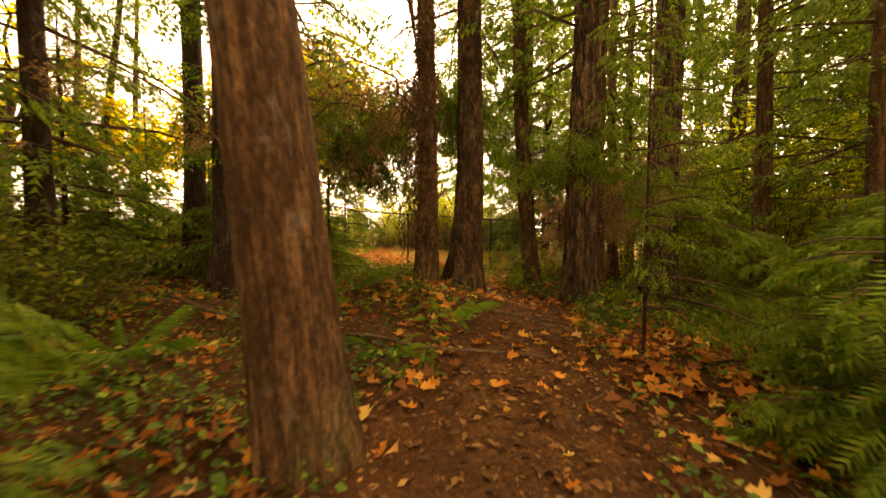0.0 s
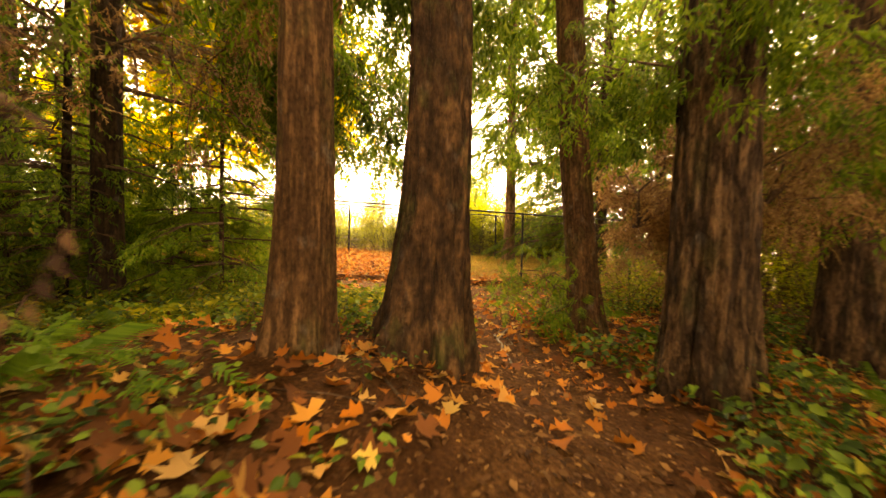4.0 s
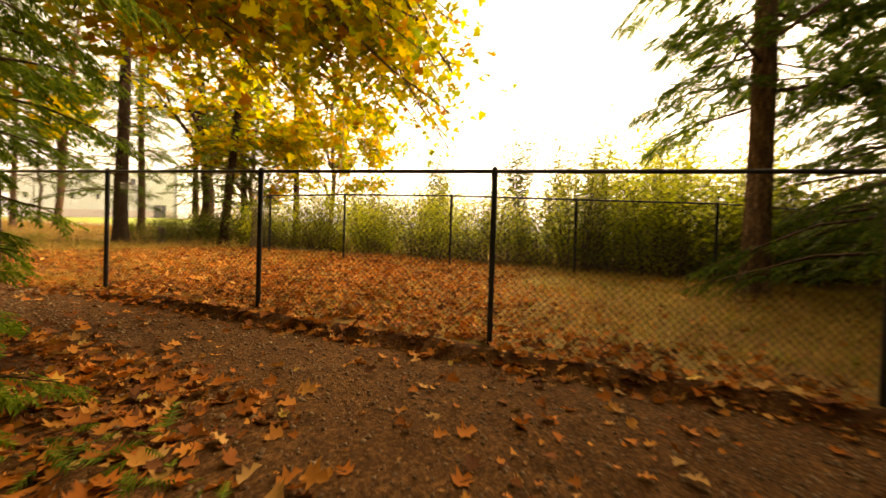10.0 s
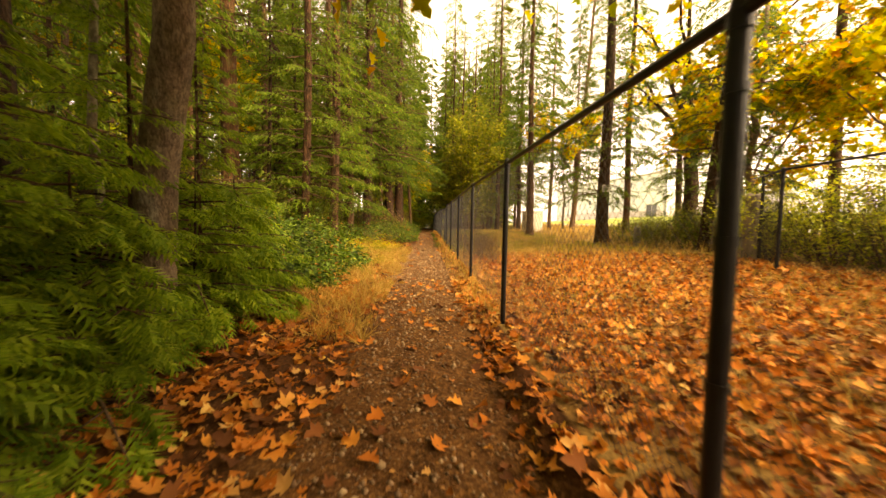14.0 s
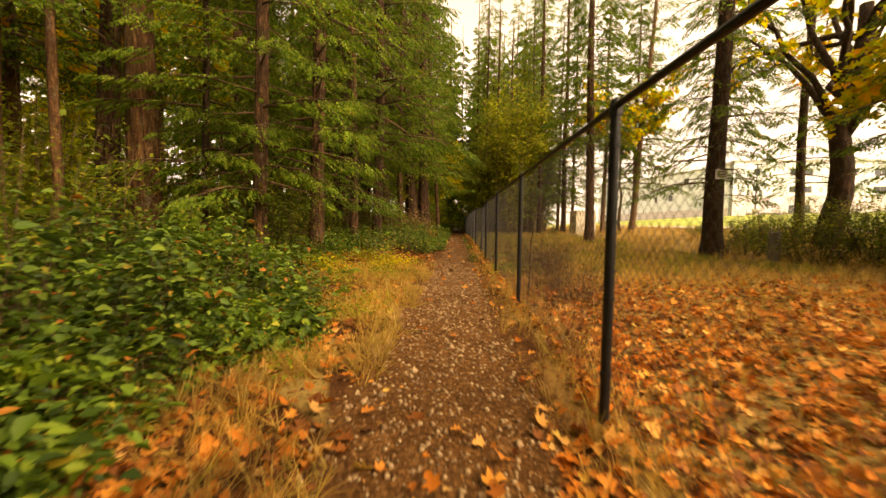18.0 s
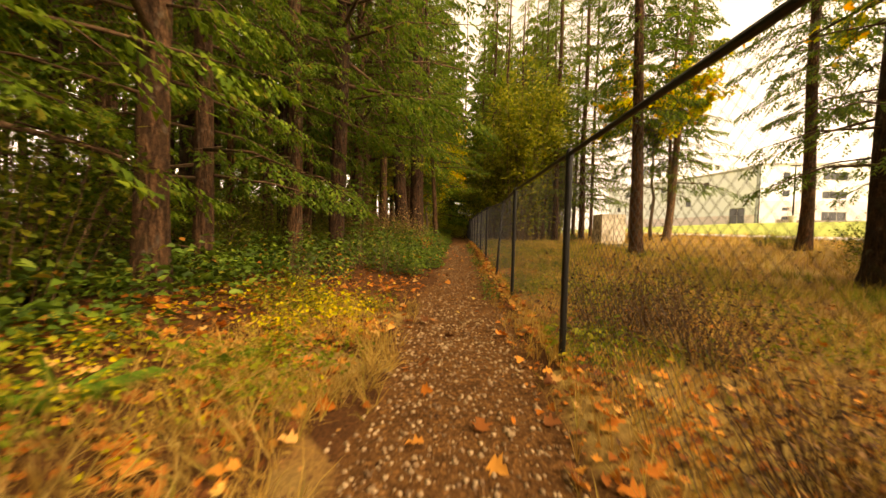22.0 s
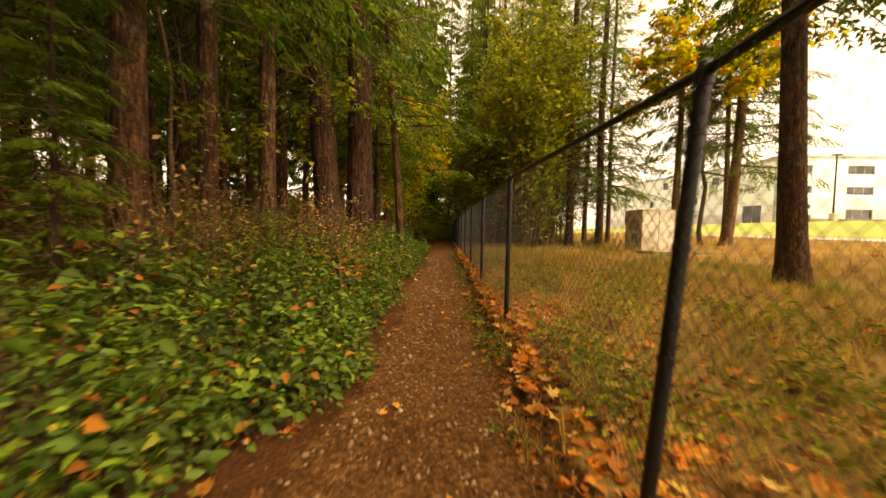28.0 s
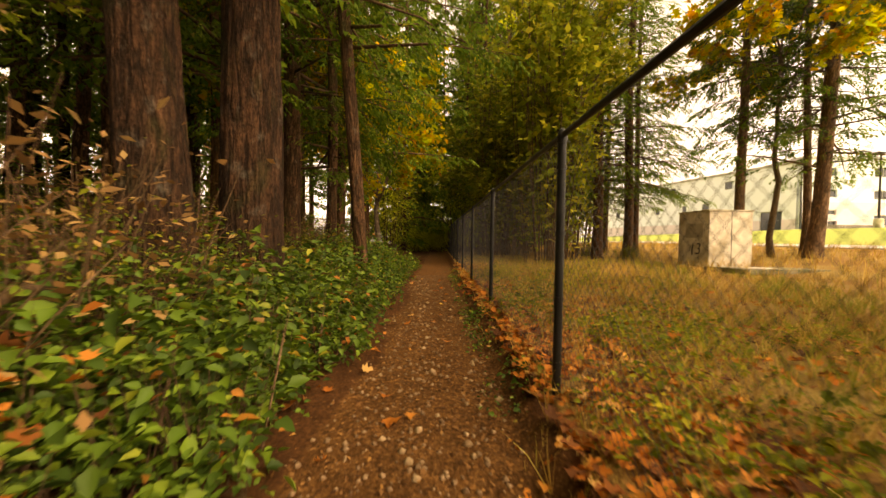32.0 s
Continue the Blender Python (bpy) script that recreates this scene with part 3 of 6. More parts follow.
SPECS = {  # seed, lowest and highest limb, reach, limbs, twigs on a limb, spray length, spray, rise, drop
    "edge": (11, 1.5, 15, 2.6, 90, 70, 0.27, SPRAY_THIN, 0.12, 0.42),
    "edge_b": (12, 2.2, 18, 3.0, 96, 66, 0.3, SPRAY_THIN, 0.18, 0.46),
    "tall": (13, 4.2, 20, 3.0, 76, 40, 0.34, SPRAY_THIN, 0.2, 0.45, 0.15, 0.36, True),
    "tall_b": (14, 6.0, 23, 3.2, 76, 40, 0.36, SPRAY_THIN, 0.22, 0.5, 0.15, 0.36, True),
    "high": (26, 5.5, 23, 3.2, 80, 84, 0.46, SPRAY_THIN, 0.2, 0.5, 0.05),
    "grove": (25, 3.4, 30, 4.4, 150, 56, 0.46, SPRAY_THIN, 0.25, 0.42),
    "far": (21, 7.0, 30, 5.0, 80, 60, 0.75, SPRAY_FAR, 0.15, 0.45),
    "far_low": (22, 1.0, 28, 5.0, 100, 60, 0.75, SPRAY_FAR, 0.12, 0.42),
    "bough": (23, 2.0, 16, 3.8, 100, 84, 0.3, SPRAY, 0.15, 0.42),
    "drape": (27, 0.9, 15, 3.4, 110, 80, 0.3, SPRAY, 0.12, 0.45),
    "skirt": (24, 0.4, 10, 2.3, 80, 70, 0.27, SPRAY, 0.12, 0.4),
    "cedar": (15, 2.9, 15, 1.8, 50, 56, 0.28, SPRAY_CEDAR, 0.1, 0.6),
    "young": (16, 0.15, 4.4, 1.6, 84, 36, 0.28, SPRAY_CEDAR, 0.2, 0.42, 0.1),
    "sapling": (17, 0.5, 4.2, 1.15, 60, 40, 0.22, SPRAY_CEDAR, 0.12, 0.35),
    "low_cedar": (18, 0.05, 1.75, 1.1, 60, 40, 0.25, SPRAY_WIDE, 0.3, 0.4, 0.1),
    "fir": (19, 3.6, 20, 3.6, 140, 110, 0.4, SPRAY, 0.22, 0.45),
}
CROWNS = {}


def crown_of(kind, x, y, turn):
    """The crown for a tree: shared, but cut to measure where it stands by a trail."""
    z0, reach = SPECS[kind][1], SPECS[kind][3]
    by_trail = z0 < 3.2 and (float(trail_gap(x, y)) < reach + 0.6 or (-5.6 < y < 3.2 and -36 < x < 9))
    if by_trail:
        spec = list(SPECS[kind])
        spec[0] += int(1000 + abs(x * 77 + y * 53))
        return conifer_crown(*spec, origin=(x, y, gz(x, y))), 0.0
    if kind not in CROWNS:
        CROWNS[kind] = conifer_crown(*SPECS[kind])
    return CROWNS[kind], turn


TRUNKS = {}


def trunk_of(r, h, near, flare, seed, toe):
    key = (round(r, 2), h, near, round(flare, 2), toe, seed % (97 if near else 4))
    if key not in TRUNKS:
        TRUNKS[key] = trunk_mesh(r, h, 104 if near else 18, 110 if near else 16, (0.085 if near == "flaky" else 0.05) if near else 0.05, flare, key[5] + 0.37, toe=toe)
    return TRUNKS[key]


def conifer(x, y, r, crown, bark=BARK_FIR, h=24, lean=(0, 0), near=False, flare=0.35, turn=0.0, size=1.0, leaf=NEEDLE, label="", name="conifer_tree", toe=None, group=""):
    seed = int(abs(x * 31 + y * 17))
    if crown and crown.startswith(("far", "grove")):
        h = 31
    t = thing(name, pose(x, y, gz(x, y) - 0.03, lean[0], lean[1], 0), label or "tall conifer with brown furrowed bark and drooping green branches", "tree", group)
    part("trunk", trunk_of(r, h, near, flare, seed, toe), bark, t)
    if crown:
        me, turn = crown_of(crown, x, y, turn)
        ob = part("crown", me, (TWIG, leaf), t)
        ob.matrix_local = Matrix.Rotation(turn, 4, "Z") @ Matrix.Diagonal((size, size, size, 1))
    return t

# trees by the trail through the wood
conifer(1.0, -10.62, 0.18, "tall_b", BARK_CEDAR, near=True, flare=0.35, toe=0.3, lean=(0, -5), label="slender red-brown cedar trunk close by the trail, mossy at its foot")
conifer(-0.33, -6.72, 0.335, "tall", BARK_DARK, near=True, label="thick dark conifer trunk with low dead twigs")
conifer(2.33, -6.93, 0.145, "tall_b", BARK_CEDAR, near=True, flare=0.7, toe=3.3, turn=1.0, lean=(0, -0.3), label="slim red cedar trunk with a flared foot on the mound")
conifer(3.13, -6.52, 0.22, "tall", BARK_MOSS, near="flaky", flare=1.15, toe=3.4, turn=2.0, lean=(0, 0), label="large brown cedar trunk with a wide flared foot on the mound")
conifer(5.14, -5.1, 0.17, "cedar", BARK_CEDAR, near=True, flare=0.45, turn=0.4, lean=(0, -4), leaf=CEDAR, label="slim leaning cedar with low drooping green sprays")
conifer(5.25, -6.7, 0.26, "tall", BARK_CRAG, near="flaky", flare=0.35, turn=3.0, label="conifer with deeply furrowed black and tan bark")
conifer(6.06, -6.15, 0.12, "tall", BARK_CEDAR, turn=1.9, leaf=CEDAR)
conifer(7.88, -5.83, 0.32, "tall_b", BARK_CRAG, near=True, turn=0.9, leaf=CEDAR, label="thick conifer with furrowed red-brown bark in the wood")
conifer(9.6, -6.6, 0.16, "edge_b", BARK_CEDAR, turn=2.9, leaf=CEDAR)
conifer(8.6, -3.3, 0.14, "edge_b", BARK_CEDAR, turn=0.9, leaf=CEDAR, label="slim cedar with drooping sprays behind the tangle")
conifer(10.4, -1.9, 0.15, "edge", BARK_CEDAR, turn=1.9, leaf=CEDAR)
conifer(9.2, -8.6, 0.13, "edge_b", BARK_CEDAR, turn=1.9, leaf=CEDAR)
conifer(13.2, -3.4, 0.25, "edge_b", BARK_FIR, turn=0.2, leaf=CEDAR)
conifer(3.87, -9.65, 0.017, "sapling", BARK_FIR, h=4.6, turn=0.5, flare=0.1, leaf=CEDAR, label="thin young cedar with a dark stem beside the trail", name="sapling")
for x, y, s in ((-0.05, -11.5, 1.0), (3.75, -11.3, 0.9), (-1.9, -9.6, 1.1), (7.2, -9.2, 1.0), (4.6, -12.4, 1.2), (5.2, -10.6, 1.0), (6.2, -8.9, 0.8)):
    conifer(x, y, 0.02, "low_cedar", BARK_FIR, h=1.9, size=s, flare=0.1, leaf=CEDAR, name="young_cedar", label="young cedar with soft green drooping fronds", group="young cedars in the wood")
conifer(9.3, 1.6, 0.18, "drape", BARK_DARK, turn=2.4, label="dark conifer with dense boughs that hang over the fence")
conifer(9.5, 3.7, 0.2, "drape", BARK_DARK, turn=0.9, label="dark conifer with dense drooping boughs beyond the fence")
for x, y, s in ((0.75, -4.4, 0.6), (1.05, -2.85, 0.52), (-0.6, -3.05, 0.45), (-1.9, -3.3, 0.42), (-3.1, -3.4, 0.4)):
    # Trail-side trees take the sprays with light painted into the colour.
    conifer(x, y, 0.015 + 0.02 * s, "skirt", BARK_FIR, h=11 * s, size=s, flare=0.2, leaf=CEDAR_LIT if y > -4 else CEDAR, name="young_conifer", label="young conifer with dense dark boughs down to the ground", group="young conifers of the wood's edge")
conifer(0.0, -5.1, 0.13, "edge_b", BARK_DARK, leaf=CEDAR, label="dark conifer whose boughs hang over the edge of the wood")
for x, y, r, kind, turn in ((-2.7, -6.7, 0.14, "edge", 0.7), (-4.7, -7.5, 0.17, "drape", 1.9), (-5.9, -10.2, 0.18, "drape", 2.8), (-3.3, -10.3, 0.12, "edge", 4.0)):
    conifer(x, y, r, kind, BARK_DARK, turn=turn, leaf=CEDAR, label="dark conifer with dense low boughs deep in the wood", group="dark conifers deep in the wood")
for i, (x, y) in enumerate(((-32.5, -12.5), (-38.0, -11.5), (-45.0, -9.5), (-28.5, -14.5))):
    conifer(x, y, 0.2, "far_low", BARK_DARK, turn=i * 1.4, size=0.8, leaf=(NEEDLE, CEDAR)[i % 2], label="full green conifer standing far back in the wood", group="full conifers at the back of the wood")
conifer(10.1, 5.3, 0.16, "drape", BARK_DARK, turn=0.4, size=1.1, label="dark conifer with dense boughs before the far fence")
conifer(10.9, 7.0, 0.17, "drape", BARK_DARK, turn=1.4, size=1.2, label="dark conifer with dense boughs before the far fence")
# the fir beyond the fence and the trees of the meadow
conifer(7.2, 4.7, 0.21, "fir", BARK_LIT, turn=2.2, label="straight fir on the meadow with drooping boughs", near=True, flare=0.3)
conifer(-16.9, 8.06, 0.3, "edge_b", BARK_DARK, turn=0.3, flare=0.5, label="dark conifer trunk on the meadow edge")
conifer(-11.6, 9.25, 0.2, "edge_b", BARK_DARK, turn=1.3, lean=(0, 6))
conifer(-24.3, 6.45, 0.25, "high", BARK_FIR, turn=1.1, lean=(0, -3), label="tall red-barked fir leaning slightly on the meadow")
conifer(-36.3, 14.4, 0.26, "grove", BARK_LIT, turn=2.1, lean=(-3, 2))
conifer(-37.1, 14.9, 0.15, "high", BARK_LIT, turn=0.1)
conifer(-37.5, 12.45, 0.2, "high", BARK_LIT, turn=2.8)
conifer(-25.0, 13.8, 0.24, "high", BARK_FIR, turn=1.9)
conifer(-39.8, 7.13, 0.25, "grove", BARK_FIR, turn=0.6)
conifer(-43.0, 10.4, 0.27, "grove", BARK_FIR, turn=2.6)
for i, (x, y) in enumerate(((-46.5, 7.6), (-51.0, 9.5), (-45.0, 12.0), (-49.0, 2.6), (-54.0, 4.4), (-57.5, 7.4), (-53.0, 1.6))):
    conifer(x, y, 0.17, "grove", BARK_FIR, turn=i * 0.9, leaf=CEDAR, size=(0.9, 1.15)[i % 2], label="conifer with full green boughs beyond the fence")
for i, (x, y) in enumerate(((-31.5, -4.6), (-27.8, -5.8), (-29.7, -4.0), (-35.0, -4.4))):
    conifer(x, y, 0.18, "grove", BARK_FIR, turn=i * 1.7, leaf=(NEEDLE, CEDAR)[i % 2], label="tall conifer whose boughs meet over the trail")
for i, (x, y) in enumerate(((-46.5, 5.2), (-49.0, 7.6), (-52.5, 3.6), (-56.0, 6.0), (-47.0, 11.0), (-60, 3.0), (-12.5, 15.0))):
    conifer(x, y, 0.2, "edge_b", BARK_FIR, turn=i * 1.3, leaf=CEDAR, size=1.1)
conifer(-19.7, -3.9, 0.03, "skirt", BARK_DARK, h=4.2, size=0.4, flare=0.2, name="young_conifer", label="small dark young conifer at the trail side")
for x, y in ((-13.2, -6.0), (-11.4, -6.2)):
    conifer(x, y, 0.08, "skirt", BARK_DARK, h=10.5, flare=0.2, leaf=CEDAR, name="young_conifer", label="young conifer with dense dark boughs down to the ground", group="young conifers of the wood's edge")
# trees along the trail by the fence
conifer(-26.2, -3.05, 0.33, "tall_b", BARK_TRAIL, near=True, turn=1.5, label="thick fir with deeply furrowed red-brown bark beside the trail")
conifer(-25.55, -3.57, 0.3, "tall", BARK_TRAIL, near=True, turn=0.5, lean=(3, 0), label="thick leaning fir with brown bark beside the trail")
conifer(-28.5, -2.2, 0.12, "tall", BARK_FIR, turn=2.5, lean=(3, 6))
conifer(-30.5, -3.4, 0.13, "edge_b", BARK_FIR, turn=2.0)
conifer(-11.16, -7.34, 0.28, "tall_b", BARK_CEDAR, near=True, turn=0.2, label="massive red-barked cedar in the undergrowth")
conifer(-12.9, -4.4, 0.17, "edge_b", BARK_FIR, turn=1.0, leaf=CEDAR)
conifer(-14.4, -5.0, 0.14, "edge", BARK_FIR, turn=2.2)
conifer(-16.9, -4.7, 0.16, "edge", BARK_FIR)
conifer(-20.8, -6.0, 0.16, "edge_b", BARK_FIR)
conifer(-11.2, -4.9, 0.14, "edge", BARK_FIR, leaf=CEDAR)
conifer(-19.1, -5.8, 0.33, "tall", BARK_TRAIL, near=True, turn=0.7, label="thick red-brown conifer trunk in the dark wood")
conifer(-18.3, -6.1, 0.14, "tall", BARK_FIR)
conifer(-17.8, -3.95, 0.19, "grove", BARK_TRAIL, turn=2.7)
conifer(-20.9, -4.3, 0.17, "grove", BARK_FIR, turn=1.2)
conifer(-23.4, -4.0, 0.15, "tall", BARK_FIR, turn=0.2)
conifer(-19.8, -9.2, 0.42, "tall_b", BARK_DARK, near=True, turn=0.3, label="massive dark conifer trunk deep in the wood")
conifer(-22.5, -4.6, 0.16, "tall", BARK_FIR, turn=1.7)
conifer(-4.2, -8.4, 0.14, "tall_b", BARK_FIR, turn=1.2)
conifer(-6.6, -9.6, 0.12, "tall", BARK_FIR, turn=0.2)
conifer(-1.9, -4.3, 0.2, "tall_b", BARK_DARK, turn=0.2)
for i, (x, y, s) in enumerate(((0.6, -3.35, 0.9), (-0.5, -3.15, 1.05), (-1.5, -3.25, 1.1), (-2.7, -3.3, 1.15), (-3.9, -3.5, 1.1), (-5.1, -4.1, 1.2), (0.1, -4.0, 1.2), (-1.0, -4.2, 1.3), (-3.2, -4.4, 1.5))):
    conifer(x, y, 0.02, "low_cedar", BARK_DARK, h=1.9, turn=i * 1.1, size=s, flare=0.1, leaf=CEDAR_LIT, name="young_cedar", label="dense young cedar with bright green drooping fronds", group="young cedars by the trail")
for i, (x, y, s) in enumerate(((-0.4, -5.2, 1.0), (-3.4, -5.2, 1.0))):
    conifer(x, y, 0.05, "young", BARK_DARK, h=4.5, turn=i * 1.1, size=s, flare=0.1, leaf=NEEDLE, name="young_cedar", label="dark young cedar at the edge of the wood", group="tall young cedars")

rng = np.random.default_rng(5)
taken = [(o.location.x, o.location.y) for o in bpy.data.objects if o.parent is None and o.type == "EMPTY"]


def clear(x, y, d):
    return all((x - a) ** 2 + (y - b) ** 2 > d * d for a, b in taken)


def woods(n, x0, x1, y0, y1, kinds, gap=1.6, r=(0.1, 0.26), keep=None, leaf=NEEDLE):
    made = 0
    for _ in range(n * 30):
        x, y = rng.uniform(x0, x1), rng.uniform(y0, y1)
        if not clear(x, y, gap) or (keep and not keep(x, y)):
            continue
        taken.append((x, y))
        conifer(x, y, round(rng.uniform(*r) / 0.04) * 0.04, kinds[made % len(kinds)], (BARK_FIR, BARK_CEDAR, BARK_DARK)[made % 3], turn=rng.uniform(0, 6.28), lean=(rng.normal(0, 1.2), rng.normal(0, 1.2)), leaf=leaf, group="conifers of the wood")
        made += 1
        if made >= n:
            return


woods(16, -34, -12, -17, -6.2, ("tall", "tall_b", "tall_b", "tall"), leaf=CEDAR)
woods(18, -36, -20, -16, -5.4, ("tall_b", "tall"), 0.9, (0.07, 0.12))
woods(8, -50, -26, -30, -18, ("far",), 2.6)
woods(7, -58, -36, -24, -12, ("far", "high"), 2.2)
woods(6, -50, -36, -9, -4.5, ("tall", "tall_b", "high"), 2.6, (0.12, 0.24))
woods(6, -80, -56, -9, -2.6, ("far_low", "high"), 2.8, (0.14, 0.3))
woods(15, -13, -2.8, -14, -7.4, ("tall_b", "tall"), 1.2, (0.07, 0.13))
woods(8, 17, 28, -15, 4, ("far_low", "far"), 2.6, leaf=CEDAR)
woods(10, 10, 16, -14, 0.0, ("tall", "edge_b", "tall_b"), 2.0, keep=lambda x, y: x > 8.6 or y < -8, leaf=CEDAR)
woods(4, 12, 22, 4, 13, ("edge", "far_low"), 2.6, (0.14, 0.3))
woods(9, -80, -52, 2.5, 14, ("far_low", "far"), 3.0, (0.16, 0.3))
woods(5, -74, -60, -3, 3, ("far_low",), 3.0, (0.16, 0.3))
for x, y in ((-44, 3.4), (-49, -3.4), (-58, -2.2)):
    conifer(x, y, 0.2, "far_low" if x < -48 else "tall", BARK_FIR, turn=x, leaf=CEDAR)
woods(9, -68, -54, 1.6, 11, ("far_low",), 2.2, (0.14, 0.24), leaf=CEDAR)
woods(9, -14, 18, -34, -22, ("far_low", "far"), 2.6)

# ---- maples ----


def limb_line(a, b, sag, n=7, seed=0):
    g = np.random.default_rng(seed)
    a, b = np.array(a, float), np.array(b, float)
    out = []
    for i in range(n):
        u = i / (n - 1)
        p = a + (b - a) * u + np.array((0, 0, sag * 4 * u * (1 - u)))
        if 0 < i < n - 1:
            p = p + g.normal(0, 0.09, 3)
        out.append(p)
    return out


def leaves_about(lines, per, spread, size, seed, hang=0.6, shape=LEAF, from_u=0.35, wood=()):
    g = np.random.default_rng(seed)
    pos, fwd, ups, sc = [], [], [], []
    for line in lines:
        pts = np.array(line)
        for _ in range(per):
            u = from_u + (1 - from_u) * g.uniform() ** 0.8
            q = u * (len(pts) - 1)
            i = min(int(q), len(pts) - 2)
            p = pts[i] + (pts[i + 1] - pts[i]) * (q - i)
            pos.append(p + g.normal(0, spread, 3) * np.array((1, 1, 0.8)) - np.array((0, 0, 0.05)))
            a = g.uniform(0, 6.283)
            fwd.append((math.cos(a), math.sin(a), -hang + g.normal(0, 0.5)))
            ups.append((g.normal(0, 0.5), g.normal(0, 0.5), 1))
            sc.append(size * g.uniform(0.6, 1.25))
    return many("leaves", shape, np.array(pos), turn_to(np.array(fwd), np.array(ups), np.array(sc)), wood)


def maple(x, y, r, lean, fork, ends, per, size, seed, label, leaf=MAPLE, bark=BARK_MAPLE, h=9, spread=0.22, twigs=3, shape=LEAF):
    """A broad-leaved tree: trunk to the fork, limbs to the ends (local), twigs and leaves."""
    g = np.random.default_rng(seed)
    t = thing("maple_tree", pose(x, y, gz(x, y) - 0.03), label, "tree")
    top = (lean[0], lean[1], h)
    line = limb_line((0, 0, -0.2), top, 0, 9, seed)
    vs, fs = tube(line, [r * (1.25 if i == 0 else 1 - 0.07 * i) for i in range(9)], 18)
    part("trunk", mesh_of("trunk", vs, fs, True), bark, t)
    tubes, lines = [], []
    for i, e in enumerate(ends):
        f = fork + (h - fork) * (i % 4) / 4
        s = np.array((top[0] * f / h, top[1] * f / h, f))
        ln = limb_line(s, e, 0.12 * np.linalg.norm(np.array(e) - s), 8, seed + i)
        tubes.append(tube(ln, [r * 0.32 * (1 - 0.12 * j) for j in range(8)], 6))
        lines.append(ln)
        for j in range(twigs):
            b = ln[3 + j % 4]
            away = np.array(e) - s
            d = away / np.linalg.norm(away) * g.uniform(0.5, 1.4) + g.normal(0, 0.55, 3) + np.array((0, 0, -0.35))
            tw = limb_line(b, b + d, 0.08, 5, seed + 31 * i + j)
            tubes.append(tube(tw, [r * 0.09 * (1 - 0.18 * q) for q in range(5)], 4))
            lines.append(tw)
    for vs, fs in tubes[::1 + twigs]:
        part("limb", mesh_of("limb", vs, fs, True), bark, t)
    part("crown", leaves_about(lines, per, spread, size, seed, shape=shape, wood=[q for i, q in enumerate(tubes) if i % (1 + twigs)]), (bark, leaf), t)
    return t


over = []
g = np.random.default_rng(40)
for i in range(30):
    tx, ty = g.uniform(-3.6, 3.1), g.uniform(-1.8, 4.4)
    over.append((tx + 2.1, ty + 3.3, 2.75 + 0.1 * abs(tx) + 0.25 * max(0, -ty) + g.uniform(0, 2.5)))
for i in range(12):
    over.append((g.uniform(1.9, 3.0) + 2.1, g.uniform(-2.2, 3.0) + 3.3, g.uniform(3.0, 6.5)))
for i in range(18):
    over.append((g.uniform(0.2, 2.7) + 2.1, g.uniform(0.6, 4.2) + 3.3, g.uniform(2.7, 4.6)))
over = [(min(p, 5.9 - 0.334 * (q + 0.36)), q, r2) for p, q, r2 in over]
maple(-2.1, -3.3, 0.17, (0.6, 0.9), 3.8, over, 62, 0.135, 7, "big-leaf maple with grey bark and yellow-orange autumn leaves over the trail", h=7.5, spread=0.3)
ends = [(3.8 * math.cos(a) * s, 3.8 * math.sin(a) * s, 3.2 + 5 * ((i * 0.37) % 1)) for i, (a, s) in enumerate((q * 0.9, 0.6 + 0.4 * ((q * 0.61) % 1)) for q in range(18))]
maple(-18.6, 13.6, 0.42, (0.5, 0.3), 4.2, [(p * 1.5, q * 1.5, r2 * 1.2 + 3.6) for p, q, r2 in ends], 22, 0.28, 9, "spreading maple with dark forked limbs and thinning yellow leaves", bark=BARK_DARK)
maple(-37.7, 14.1, 0.13, (0.8, -0.6), 6.5, [(1.4 * p + 1.5, 1.5 * q - 1.0, 1.2 * r2 + 4.0) for p, q, r2 in ends], 60, 0.3, 10, "maple with yellow autumn leaves on the meadow")
maple(-12.5, 11.5, 0.16, (0.4, 0), 1.8, ends, 60, 0.24, 12, "maple with orange and yellow leaves at the meadow edge")
maple(-16.5, -12.5, 0.14, (0.4, 0), 3.0, [(p, q, r2 + 2) for p, q, r2 in ends], 60, 0.26, 15, "golden maple deep in the wood")
conifer(-14.3, 12.8, 0.2, "edge_b", BARK_DARK, turn=1.0)
conifer(-22.5, 16.0, 0.2, "edge_b", BARK_DARK, turn=2.0)
maple(-10.2, -13.5, 0.12, (0.4, 0), 2.6, [(p, q, r2 + 1) for p, q, r2 in ends], 50, 0.24, 16, "golden maple among the trunks of the wood")
maple(-33.5, -5.5, 0.14, (0.4, 0), 2.6, ends, 50, 0.24, 11, "young maple with golden leaves at the trail's bend")
maple(-38.5, -3.6, 0.12, (0.3, 0.4), 2.6, ends, 50, 0.22, 17, "golden vine maple beside the far trail")
maple(-37.0, 3.9, 0.13, (0.5, 0.3), 3.2, [(p, q, r2 * 1.3 + 2.2) for p, q, r2 in ends], 60, 0.2, 19, "tall airy maple with yellow-green leaves beyond the fence", leaf=GLADE)
maple(-41.8, 5.2, 0.13, (0.5, 0.3), 3.2, [(p, q, r2 * 1.4 + 2.6) for p, q, r2 in ends], 60, 0.2, 20, "tall airy maple with yellow-green leaves beyond the fence", leaf=BROOM)
maple(-44.0, 1.8, 0.12, (0.3, 0.4), 2.2, ends, 50, 0.22, 18, "yellow maple over the far trail", leaf=GLADE)
